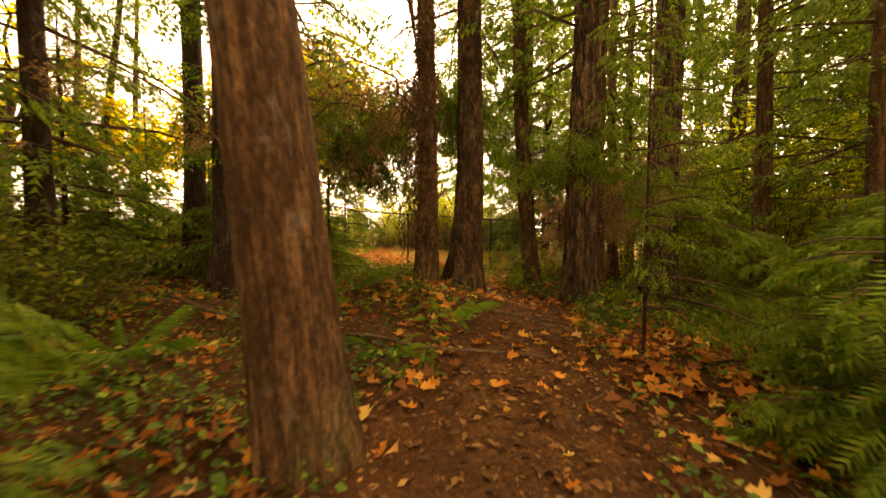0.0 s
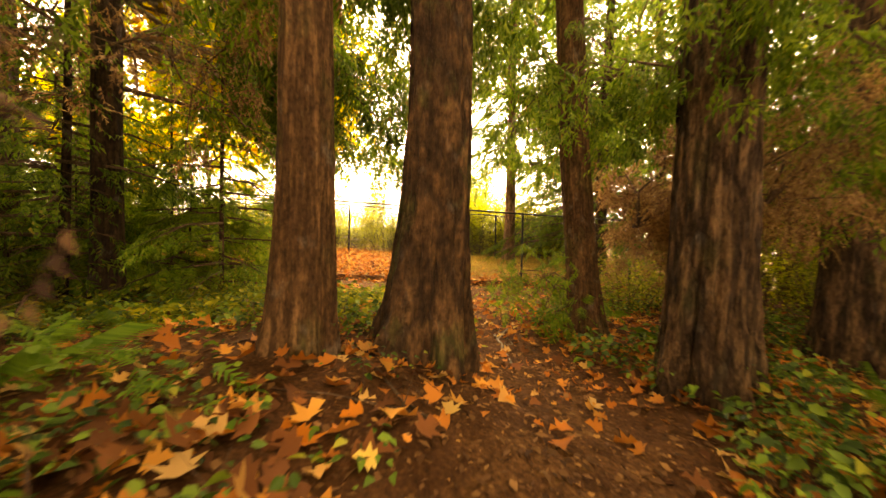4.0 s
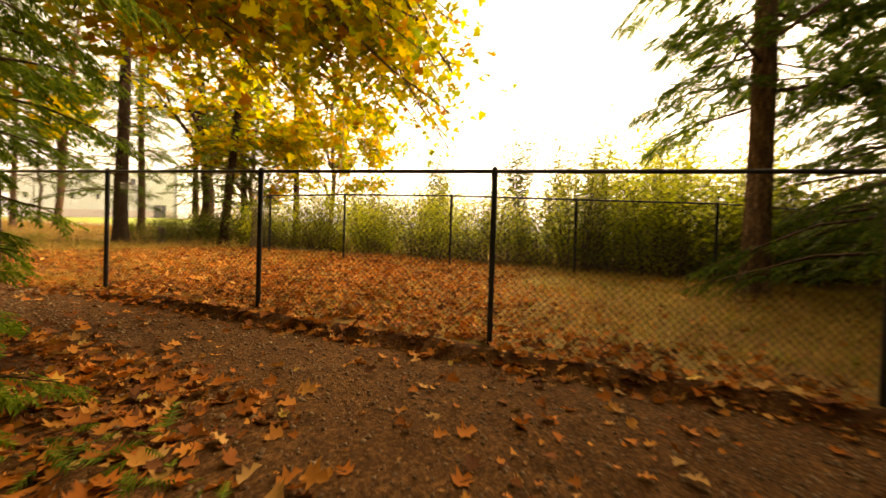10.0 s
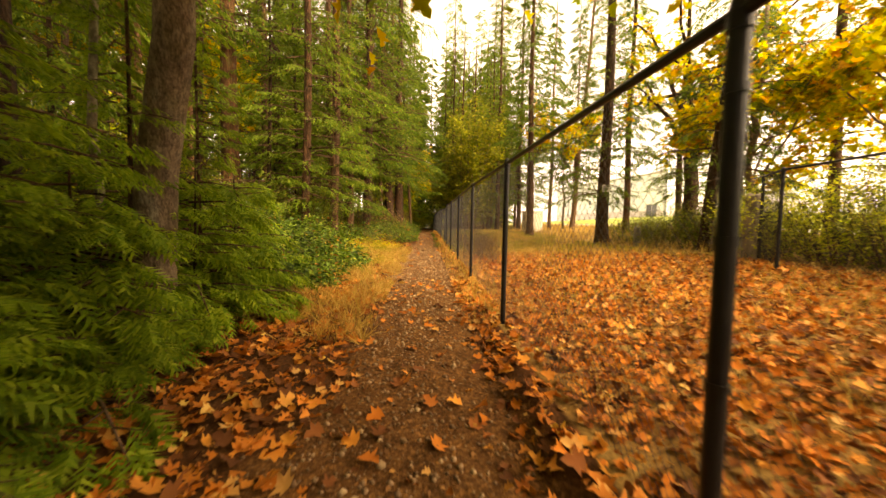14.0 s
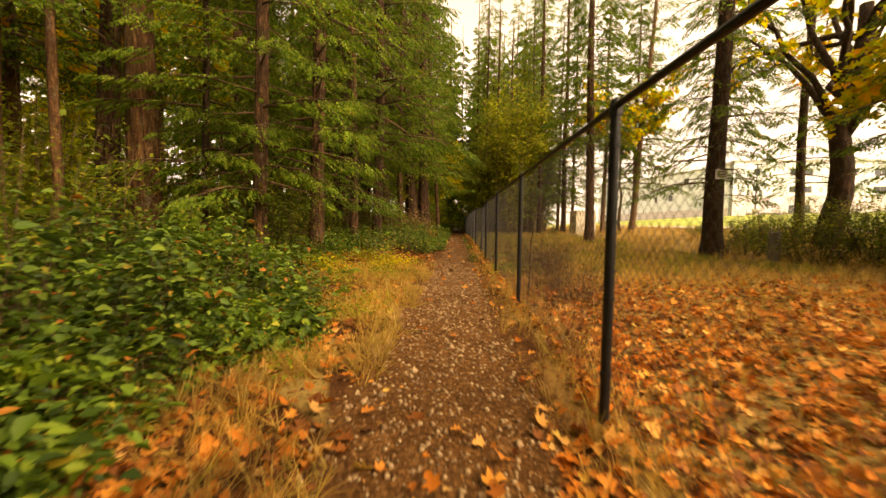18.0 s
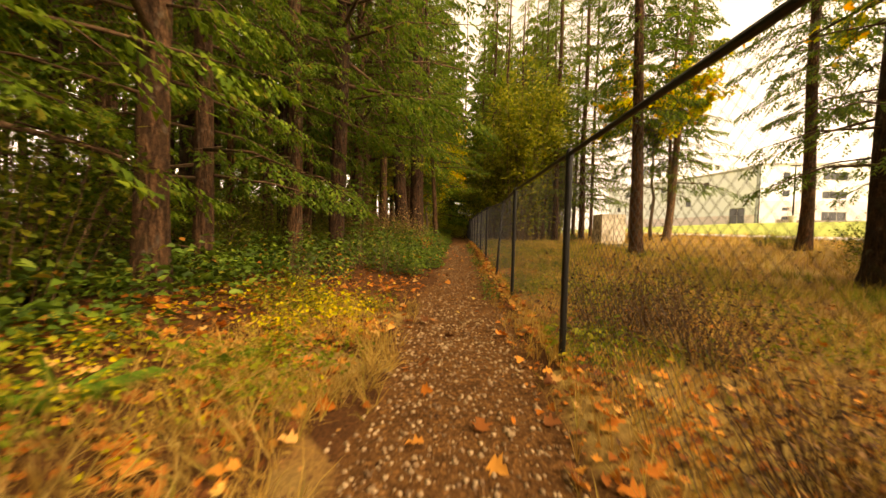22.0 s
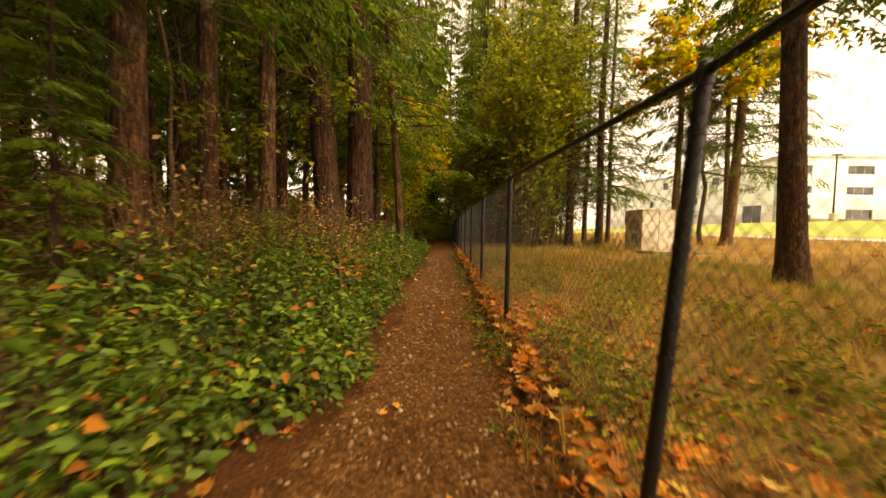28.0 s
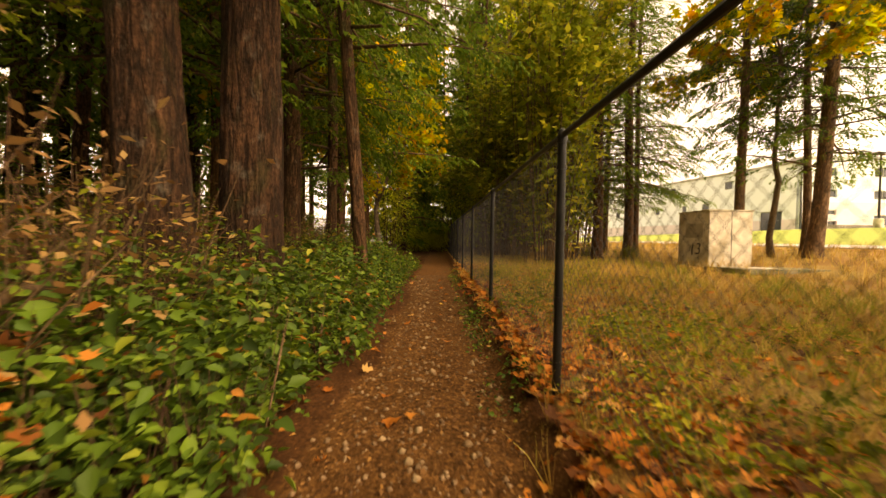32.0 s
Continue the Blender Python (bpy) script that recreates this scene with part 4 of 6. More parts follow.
maple(-7.6, 12.0, 0.14, (-0.3, 0.2), 2.2, ends, 60, 0.24, 13, "maple with golden leaves behind the far fence")

# ---- shrubs behind the far fence ----


def shrub_meshes(seed, h, w, stems, per, size, shape=CHIP, r=0.01):
    g = np.random.default_rng(seed)
    lines = []
    for _ in range(stems):
        a, s = g.uniform(0, 6.28), w * math.sqrt(g.uniform())
        b = (0.4 * s * math.cos(a), 0.4 * s * math.sin(a), -0.05)
        lines.append(limb_line(b, (s * math.cos(a), s * math.sin(a), h * g.uniform(0.55, 1.0) * (1 - 0.25 * s / w)), 0.0, 5, int(g.integers(9999))))
    return join("stems", [tube(ln[::2], [r * 1.2, r * 0.8, r * 0.3], 3) for ln in lines]), leaves_about(lines, per, 0.16, size, seed + 1, -0.3, shape, 0.12)


SHRUBS = [shrub_meshes(50, 3.0, 1.5, 44, 85, 0.095), shrub_meshes(51, 3.8, 1.2, 40, 85, 0.095), shrub_meshes(52, 1.6, 1.3, 44, 60, 0.09), shrub_meshes(53, 7.5, 0.8, 30, 90, 0.16), shrub_meshes(54, 1.0, 0.7, 90, 14, 0.04, CHIP, 0.0035), shrub_meshes(55, 0.45, 0.4, 26, 12, 0.05, OVAL, 0.003)]
g = np.random.default_rng(60)


def shrub(x, y, kind, s, leaf=BROOM, label="leafy yellow-green shrub behind the chain-link fence", group="shrubs beyond the far fence"):
    t = thing("shrub", pose(x, y, gz(x, y), 0, 0, float(g.uniform(0, 360))) @ Matrix.Scale(s, 4), label, "shrub", group)
    part("branchwork", SHRUBS[kind][0], TWIG, t)
    part("foliage", SHRUBS[kind][1], leaf, t)


for i in range(34):
    x = -7 + 19 * (i + g.uniform()) / 34
    shrub(x, 6.9 + 0.12 * max(x - 4, 0) ** 1.5 + g.uniform(0, 1.6), (0, 2, 0, 1)[i % 4], g.uniform(0.85, 1.1) * (0.9 + 0.4 * float(smooth(1.5, 6, x))), (BROOM, GLADE, BROOM)[i % 3])
for i in range(16):
    x = -8 + 24 * (i + g.uniform()) / 16
    shrub(x, 9.5 + g.uniform(0, 5), i % 2, g.uniform(0.8, 1.05))
for x, y, s in ((6.4, 10.5, 1.75), (8.0, 11.5, 1.6), (9.5, 10.5, 1.5), (5.0, 11.5, 1.3)):
    shrub(x, y, 1, s, label="tall yellow-green shrub behind the far fence")
for x, y, s in ((1.4, 15, 1.1), (3.6, 16, 1.0), (5.4, 17, 0.95), (-2.5, 14, 0.9), (8.2, 16, 1.05)):
    shrub(x, y, 3, s, UNDER, label="slender young poplar with sparse pale leaves")

# ---- fence ----


def tube_at(a, b, r, sides=10):
    return tube((a, b), (r, r), sides)


def link_panel(w, h, pitch=0.072, r=0.0012):
    """Diamond wire mesh in the xz plane."""
    vs, fs = [], []
    n = int((w + h) / pitch)
    for sgn in (1, -1):
        for i in range(n + 1):
            x0 = -h + i * pitch
            a, b = max(0.0, x0), min(w, x0 + h)
            if b - a < 0.02:
                continue
            za, zb = a - x0, b - x0
            if sgn < 0:
                za, zb = h - za, h - zb
            m = len(vs)
            y = 0.003 * sgn
            for q, zq in ((a, za), (b, zb)):
                vs += [(q, y - r, zq), (q + r * 0.8 * sgn, y + r * 0.6, zq - r * 0.8), (q - r * 0.8 * sgn, y + r * 0.6, zq + r * 0.8)]
            fs += [(m, m + 1, m + 4, m + 3), (m + 1, m + 2, m + 5, m + 4), (m + 2, m, m + 3, m + 5)]
    return mesh_of("wire_mesh", vs, fs)


PANEL = link_panel(3.05, 1.72, r=0.0014)
vs, fs = tube(((0, 0, -0.3), (0, 0, 1.80)), (0.03, 0.03), 14)
POST = mesh_of("post", vs, fs)
vs, fs = tube(((0, 0, 1.78), (0, 0, 1.83), (0, 0, 1.87), (0, 0, 1.885)), (0.036, 0.036, 0.026, 0.008), 14)
CAP = mesh_of("post_cap", vs, fs)
vs, fs = tube(((0, 0, 0), (0, 0, 0.03)), (0.034, 0.034), 12)
BAND = mesh_of("tie_band", vs, fs)


def fence_run(name, label, pts, leans=None):
    """Posts at the points (x, y, foot z), rails and wire between them."""
    f = thing(name, pose(0, 0, 0), label, "fence")
    for i, (x, y, z) in enumerate(pts):
        lx, ly = (leans or {}).get(i, (0, 0))
        m = pose(x, y, z, lx, ly, 0)
        p = part("post", POST, BLACK, f)
        p.matrix_local = m
        c = part("cap", CAP, BLACK, p)
        for hh in (0.25, 0.7, 1.15, 1.6):
            q = part("tie_band", BAND, BLACK, p)
            q.matrix_local = Matrix.Translation((0, 0, hh))
        if i:
            a, b = Vector(pts[i - 1]), Vector((x, y, z))
            d = b - a
            heads = [pose(*p, *((leans or {}).get(j, (0, 0))), 0) @ Vector((0, 0, 1.835)) for j, p in ((i - 1, pts[i - 1]), (i, pts[i]))]
            vs, fs = tube(heads, (0.021, 0.021), 10)
            part("top_rail", mesh_of("top_rail", vs, fs, False), BLACK, f)
            w = part("wire_mesh", PANEL, BLACK, f)
            flat = math.hypot(d.x, d.y)
            shear = Matrix(((d.x / 3.05, -d.y / flat, 0, a.x + 0.035 * d.y / flat), (d.y / 3.05, d.x / flat, 0, a.y - 0.035 * d.x / flat), (d.z / 3.05, 0, 1, a.z + 0.1), (0, 0, 0, 1)))
            w.data = PANEL
            w.matrix_local = shear
    return f


near_posts = [(6.1 - 3.05 * k, 0.05 if k == 8 else 0, float(np.interp(6.1 - 3.05 * k, BASE_X, BASE_Z))) for k in range(-3, 24)]
fence_run("chain_link_fence", "long black vinyl-coated chain-link fence beside the trail", near_posts, {11: (-3.4, 2.2)})
far_posts = [(-6.4, 6.3, gz(-6.4, 6.3)), (-5.2, 5.5, gz(-5.2, 5.5)), (-2.2, 5.15, gz(-2.2, 5.15)), (0.95, 5.25, gz(0.95, 5.25)), (4.0, 5.4, gz(4.0, 5.4)), (7.0, 5.95, gz(7, 5.95)), (9.6, 7.4, gz(9.6, 7.4)), (12.2, 9.0, gz(12.2, 9))]
fence_run("far_chain_link_fence", "black chain-link fence along the meadow's far edge before green shrubs", far_posts)

# understorey of the wood
for i in range(34):
    x, y = -33 + 29 * (i + g.uniform()) / 34, -4.6 - 5.5 * g.uniform() ** 1.5
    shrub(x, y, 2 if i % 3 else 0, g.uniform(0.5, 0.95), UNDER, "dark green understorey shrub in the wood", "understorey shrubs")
for x, y, k2, s in ((9.5, -4.5, 2, 0.9), (10.5, -6.5, 2, 1.0), (9.0, -8.2, 2, 0.8), (11.5, -3.0, 0, 0.8), (7.2, -8.6, 2, 0.6), (6.8, -3.4, 2, 0.7), (8.4, -2.6, 2, 0.9), (-1.5, -8.4, 2, 0.8), (-3.2, -7.2, 2, 1.0), (-1.0, -5.2, 2, 0.7), (-3.6, -9.6, 2, 1.0), (-1.9, -11.6, 2, 0.7), (5.6, -11.5, 2, 0.6), (5.2, -9.9, 2, 0.5)):
    # Beyond x = 4 the brighter leaf copy paints in the stronger light.
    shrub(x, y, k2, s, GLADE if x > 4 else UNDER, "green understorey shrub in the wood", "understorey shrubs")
for x, y, k2, s in ((-15.2, 9.8, 2, 1.0), (-17.8, 9.9, 2, 1.0), (-19.4, 12.2, 2, 1.2), (-14.2, 10.8, 2, 1.3), (-12.4, 10.4, 2, 1.3), (-21.5, 13.5, 2, 1.1), (-10.4, 9.6, 0, 0.9), (-8.6, 8.8, 2, 1.2), (-13.4, 12.5, 0, 1.0), (-16.4, 12.6, 0, 0.9), (-20.2, 15.2, 0, 0.9), (-39, 8.4, 2, 0.6), (-40.5, 7.2, 2, 0.7), (-26, 14.2, 2, 0.6), (-28, 14.8, 2, 0.6)):
    shrub(x, y, k2, s, UNDER, "low dark green shrub at the meadow's trees", "meadow shrubs")
# Bright leaf colour stands in for the light between the trunks.
for x, y, s in ((10.6, -8.4, 1.3), (11.4, -5.2, 1.5), (12.2, -2.6, 1.4), (10.2, -10.8, 1.2), (12.8, -7.0, 1.6), (9.4, -3.0, 1.0), (13.5, -4.4, 1.6), (8.6, -11.6, 1.0), (-4.4, -6.6, 1.1), (-3.6, -8.6, 1.2), (-4.6, -11.0, 1.1)):
    shrub(x, y, 1, s, BROOM, "airy yellow-green young trees in the wood", "understorey trees")
for i in range(16):
    x, y = 14 + 10 * g.uniform(), -14 + 17 * (i + g.uniform()) / 16
    shrub(x, y, i % 2, g.uniform(1.6, 2.4), (GLADE, BROOM)[i % 2], "airy yellow-green broad-leaved tree beyond the wood", "understorey trees")
for i in range(12):
    x, y = -66 + 22 * (i + g.uniform()) / 12, -4.5 + 9 * g.uniform()
    if abs(y + 0.9) > 1.6:
        shrub(x, y, i % 2, g.uniform(1.3, 2.2), (GLADE, BROOM)[i % 2], "airy yellow-green tree at the far end of the trail", "understorey trees")
for i in range(30):
    x, y = -62 + 58 * (i + g.uniform()) / 30, -15 - 9 * g.uniform()
    shrub(x, y, i % 2, g.uniform(1.2, 1.9), (GLADE, UNDER, BROOM)[i % 3], "leafy yellow-green tree at the far side of the wood", "understorey trees")
for x, y, s in ((-49.5, -2.4, 1.0), (-51.5, -1.2, 0.9), (-50.5, 0.6, 1.0), (-54.0, -0.4, 1.2)):
    shrub(x, y, 0, s, BROOM, "bright green bush where the trail bends away", "understorey trees")
# Trees added to brighten the background; glow is put into their leaf colour.
for i in range(9):
    x, y = -17 + 12 * (i + g.uniform()) / 9, -17 + 5 * g.uniform()
    shrub(x, y, i % 2, g.uniform(1.5, 2.1), BROOM, "airy yellow-green broad-leaved tree deep in the wood", "understorey trees")
for x, y, s in ((-36, 3.4, 2.3), (-40, 5.5, 2.6), (-44, 3.8, 2.6), (-46, 8.5, 2.6), (-50, 6.0, 2.8), (-42, 2.4, 2.0), (-53, 3.0, 2.8)):
    shrub(x, y, 3, s, GLADE, "tall slender broad-leaved tree with airy green leaves", "airy trees beyond the fence")
# Bright leaf colours in this mix stand in for backlight through the wood.
for i in range(26):
    x, y = -46 + 40 * (i + g.uniform()) / 26, -8.5 - 6 * g.uniform()
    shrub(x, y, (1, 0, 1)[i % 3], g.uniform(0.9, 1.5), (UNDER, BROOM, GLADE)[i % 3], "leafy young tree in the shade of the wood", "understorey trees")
for x, y, s in ((-12.9, 0.75, 1.15), (-12.3, 1.3, 1.0), (-10.4, 0.7, 0.9), (-9.4, 0.9, 0.8), (-13.4, 1.5, 0.9)):
    shrub(x, y, 4, s, DRY, "dry leafless brown broom bush behind the fence", "dry broom bushes")
for x, y, s in ((-13.1, -2.35, 0.26), (-13.6, -2.65, 0.24), (-12.6, -2.9, 0.2)):
    shrub(x, y, 5, s * 4.0, GOLD, "small sparse bush with bright yellow leaves beside the trail", "yellow bushes")
for i in range(40):
    x, y = -37 + 16.5 * (i + g.uniform()) / 40, -3.4 - 2.6 * g.uniform()
    shrub(x, y, (4, 2, 4)[i % 3], (1.8, 0.75, 1.5)[i % 3] * g.uniform(0.8, 1.2), (DEAD, UNDER, GLADE)[i % 3], "brown twiggy undergrowth with few leaves", "twiggy undergrowth")
for x, y, r in ((-4.6, 8.2, 0.03), (-4.0, 8.6, 0.025), (-3.3, 8.3, 0.02), (-1.81, -3.52, 0.035), (2.6, 9.5, 0.025), (4.9, 8.4, 0.02), (-21.66, -4.57, 0.035), (-23.2, -5.4, 0.04), (-29.6, -12.6, 0.06)):
    t = thing("thin_sapling", pose(x, y, gz(x, y), g.uniform(-4, 4), g.uniform(-4, 4), 0), "thin pale bare stem of a young tree", "tree", "thin pale saplings")
    ln = limb_line((0, 0, -0.1), (0.25, 0.1, 7), 0, 8, int(r * 1000))
    vs, fs = tube(ln, [r * (1 - 0.1 * q) for q in range(8)], 8)
    part("stem", mesh_of("stem", vs, fs, True), BARK_PALE if y > -4 else TWIG, t)
    tw = [limb_line(ln[3 + q], np.array(ln[3 + q]) + g.normal(0, 0.5, 3) + np.array((0, 0, 0.5)), 0, 4, q) for q in range(4)]
    for q in tw:
        vs, fs = tube(q, [r * 0.3, r * 0.25, r * 0.2, r * 0.1], 4)
        part("twig", mesh_of("twig", vs, fs), TWIG, t)

t = thing("bare_stem", pose(-9.53, 0.2, gz(-9.53, 0.2)), "thin crooked bare stem growing up against the fence", "branch")
vs, fs = tube([(0, 0, -0.1), (0.03, 0.02, 0.3), (-0.02, 0.04, 0.6), (0.05, 0.03, 0.9), (0.02, 0.08, 1.2), (0.1, 0.1, 1.5)], (0.014, 0.013, 0.012, 0.01, 0.008, 0.004), 7)
part("stem", mesh_of("stem", vs, fs, True), TWIG, t)
for a, b in (((0.0, 0.03, 0.55), (-0.2, 0.1, 0.85)), ((0.05, 0.03, 0.9), (0.25, 0.15, 1.25)), ((0.02, 0.08, 1.2), (-0.15, 0.2, 1.5))):
    vs, fs = tube(limb_line(a, b, 0.03, 4, 5), (0.006, 0.005, 0.004, 0.002), 5)
    part("twig", mesh_of("twig", vs, fs), TWIG, t)

# dead bough hanging from the cedars by the trail
t = thing("hanging_dead_bough", pose(1.95, -8.6, gz(1.95, -8.6) + 0.6), "broken dead bough hung with dry brown sprays", "branch")
ln = [(-0.7, 1.6, 4.2), (-0.35, 0.8, 3.6), (-0.1, 0.2, 2.8), (0, 0, 1.8), (0.03, -0.05, 0.9), (0, 0, 0.15)]
vs, fs = tube(ln, (0.04, 0.035, 0.028, 0.02, 0.014, 0.006), 7)
part("limb", mesh_of("limb", vs, fs, True), TWIG, t)
q = np.random.default_rng(71)
n = 1500
u = q.uniform(0, 1, n) ** 0.8
wide = 0.07 + 0.07 * np.exp(-((1 - u) * 2.8 / 0.5) ** 2) + 0.05 * np.sin((1 - u) * 9) ** 2
pp = np.stack((q.normal(0, 1, n) * wide + 0.02, q.normal(0, 1, n) * wide, 0.12 + 2.8 * (1 - u)), axis=1)
ang = q.uniform(0, 6.283, n)
ff = np.stack((np.cos(ang), np.sin(ang), q.uniform(-1.8, -0.4, n)), axis=1)
part("foliage", many("foliage", SPRAY_FINE, pp, turn_to(ff, np.tile((0.1, 0.1, 1.0), (n, 1)), q.uniform(0.06, 0.16, n))), DRY, t)


def bare_bough(x, y, z, ends, r, label, seed, leaf=None, size=0.3, count=60, shape=SPRAY_FINE, hang=0.7):
    """A limb that reaches out from a trunk, with twigs, and sprays where it still has them."""
    t = thing("bough", pose(x, y, z), label, "branch")
    tubes, lines = [], []
    gg = np.random.default_rng(seed)
    for i, e in enumerate(ends):
        main = limb_line((0, 0, 0), e, 0.12 * math.hypot(*e[:2]), 8, seed + i)
        tubes.append(tube(main, [r * (1 - 0.11 * j) for j in range(8)], 6))
        lines.append(main)
        for j in range(9):
            b = np.array(main[1 + j % 7])
            d = np.array(e) / np.linalg.norm(e) * 0.35 + gg.normal(0, 0.3, 3) + np.array((0, 0, -0.15))
            tw = limb_line(b, b + d, -0.05, 5, seed + 17 * i + j)
            tubes.append(tube(tw, [r * 0.3 * (1 - 0.17 * k2) for k2 in range(5)], 4))
            lines.append(tw)
    for vs, fs in tubes:
        part("limb" if len(vs) > 40 else "twig", mesh_of("limb", vs, fs, True), TWIG, t)
    part("foliage", leaves_about(lines, count, 0.06, size, seed, hang, shape, 0.2), leaf, t)


# dry tangles by the dark trunk and the furrowed one
bare_bough(-0.25, -6.75, gz(-0.25, -6.75) + 2.2, ((1.9, -0.6, 0.3), (1.7, 0.9, -0.3), (2.1, 0.3, 1.2), (-1.5, -1.0, 0.4)), 0.022, "dead twiggy boughs of a dark conifer", 81, DEAD, 0.12, 26)
bare_bough(5.9, -4.9, gz(5.9, -4.9) + 1.3, ((1.6, 0.7, -0.2), (1.8, -0.5, 0.5), (1.2, 1.4, 0.7), (2.0, 0.2, 1.4), (1.5, 1.0, 2.0), (0.6, 1.8, 1.0)), 0.018, "tangle of dry brown cedar boughs", 82, DEAD, 0.16, 60)
bare_bough(5.03, -5.07, gz(5.03, -5.07) + 0.55, ((-0.5, 0.35, 0.0), (-0.45, -0.15, -0.1), (-0.5, 0.75, 0.15), (0.3, 0.8, 0.1)), 0.012, "low cedar bough with flat green sprays", 83, CEDAR, 0.2, 8, SPRAY_WIDE)
bare_bough(2.3, -6.85, gz(2.3, -6.85) + 2.6, ((-1.6, 0.8, 0.2), (-1.3, 1.6, -0.5), (-1.8, -0.2, 0.9), (-1.0, 2.0, 0.3)), 0.02, "dead twiggy boughs of a slim cedar", 84, DEAD, 0.13, 36)
bare_bough(3.12, -6.5, gz(3.12, -6.5) + 3.3, ((0.15, 1.9, -0.5), (0.7, 1.6, -0.2), (-0.5, 1.7, -0.6), (0.3, 2.6, 0.2), (-0.9, 1.2, 0.3), (0.9, 2.2, 0.8)), 0.016, "drooping cedar boughs hung with yellow-green sprays", 85, CEDAR, 0.26, 26, SPRAY_CEDAR, 1.6)
bare_bough(5.03, -5.07, gz(5.03, -5.07) + 3.0, ((-0.5, 1.3, -0.3), (0.4, 1.6, -0.4), (1.3, 0.9, -0.2), (-1.0, 0.6, 0.5), (1.4, -0.6, -0.3), (0.9, 1.9, 0.4)), 0.016, "drooping cedar boughs over the trail", 86, CEDAR, 0.26, 22, SPRAY_CEDAR, 1.3)
bare_bough(1.0, -4.7, gz(1.0, -4.7) + 3.1, ((1.6, 0.6, -0.5), (1.9, 0.1, -0.3), (1.2, 1.0, -1.0), (1.7, 1.0, 0.1), (0.8, 0.3, -1.1), (1.9, 0.6, 0.7), (0.2, 1.2, -0.6), (1.6, 1.2, -0.6), (1.8, 0.5, -1.0)), 0.018, "drooping conifer boughs at the edge of the wood", 91, NEEDLE, 0.24, 34, SPRAY_CEDAR, 1.3)
bare_bough(2.3, -6.85, gz(2.3, -6.85) + 3.0, ((-0.9, 1.4, -0.7), (-0.3, 1.9, -0.3), (-1.5, 0.5, -0.2), (0.5, 1.6, 0.6), (-0.6, 2.2, 0.6)), 0.016, "drooping cedar boughs hung with yellow-green sprays", 87, CEDAR, 0.26, 22, SPRAY_CEDAR, 1.5)
bare_bough(5.25, -6.7, gz(5.25, -6.7) + 2.5, ((-1.1, 0.5, -0.3), (-0.8, -0.9, 0.1), (0.9, -0.9, -0.5), (0.2, 1.2, 0.0), (1.2, 0.4, -0.3), (-0.4, -1.3, 0.5)), 0.014, "drooping cedar boughs with soft green sprays", 93, CEDAR, 0.2, 24, SPRAY_CEDAR, 0.9)
bare_bough(7.88, -5.83, gz(7.88, -5.83) + 2.0, ((-1.3, 0.1, -0.3), (-1.0, -1.0, -0.1), (0.6, -1.5, -0.4), (-0.6, 1.3, 0.2), (-1.5, -0.6, 0.7), (0.2, -1.4, 0.9)), 0.014, "drooping cedar boughs with soft green sprays", 94, CEDAR, 0.22, 24, SPRAY_CEDAR, 0.9)
bare_bough(6.06, -6.15, gz(6.06, -6.15) + 1.3, ((1.3, 0.4, 0.2), (1.0, -0.8, 0.4), (-0.4, -0.9, 0.6), (1.6, -0.2, 1.1), (0.8, 1.1, 0.6), (1.2, 0.6, 1.6), (0.4, -1.1, 1.2)), 0.013, "tangle of dry brown twigs and dead sprays", 95, DEAD, 0.12, 40, SPRAY_FINE, 0.9)
bare_bough(7.3, -3.9, gz(7.3, -3.9) + 1.2, ((1.0, 0.6, -0.2), (-0.9, 0.6, 0.1), (0.3, 1.2, 0.5), (-0.7, -0.8, 0.5), (1.1, -0.5, 0.9), (0.2, 0.5, 1.5), (-0.6, 0.9, 1.2)), 0.013, "tangle of dry twigs with brown and olive sprays", 96, DEAD, 0.13, 44, SPRAY_FINE, 0.9)
bare_bough(-23.2, -5.2, gz(-23.2, -5.2) + 1.9, ((0.9, 1.3, 0.2), (1.6, 0.8, 0.5), (0.3, 1.9, 0.9), (-0.8, 1.4, 0.7), (1.3, 1.7, 1.6)), 0.014, "vine maple boughs with yellow-green leaves", 89, GLADE, 0.1, 9, LEAF, 0.4)
bare_bough(-25.6, -4.4, gz(-25.6, -4.4) + 3.2, ((0.5, 1.9, 0.3), (1.6, 1.6, 0.5), (-0.6, 1.7, 0.9), (0.4, 2.6, 1.2)), 0.014, "vine maple boughs with yellow-green leaves", 90, GLADE, 0.1, 9, LEAF, 0.4)

# ---- litter, plants and stones on the ground ----


def scatter(name, label, category, shape, material, n, place, size, lift, tilt, seed, flatten=1.0):
    """One mesh of many small pieces lying on the ground; place(rng, n) gives x and y."""
    r = np.random.default_rng(seed)
    x, y = place(r, n)
    n = len(x)
    z = ground_z(x, y) + r.uniform(*lift, n)
    turns = spun(r, n, tilt) * (size[0] + (size[1] - size[0]) * r.uniform(0, 1, n) ** (2.4 if shape is STONE else 1.5))[:, None, None]
    ob = part(name, many(name, shape, np.stack((x, y, z), axis=1), turns), material)
    return tagged(ob, label, category, kind="stuff")


def box_place(x0, x1, y0, y1, weight=None):
    def place(r, n):
        x, y = r.uniform(x0, x1, n * 3), r.uniform(y0, y1, n * 3)
        ok = np.ones(n * 3, bool) if weight is None else r.uniform(0, 1, n * 3) < weight(x, y)
        return x[ok][:n], y[ok][:n]
    return place


def clumpy(x, y, s=1.9):
    return 0.5 + 0.5 * wave(x + 3, y - 7, s)


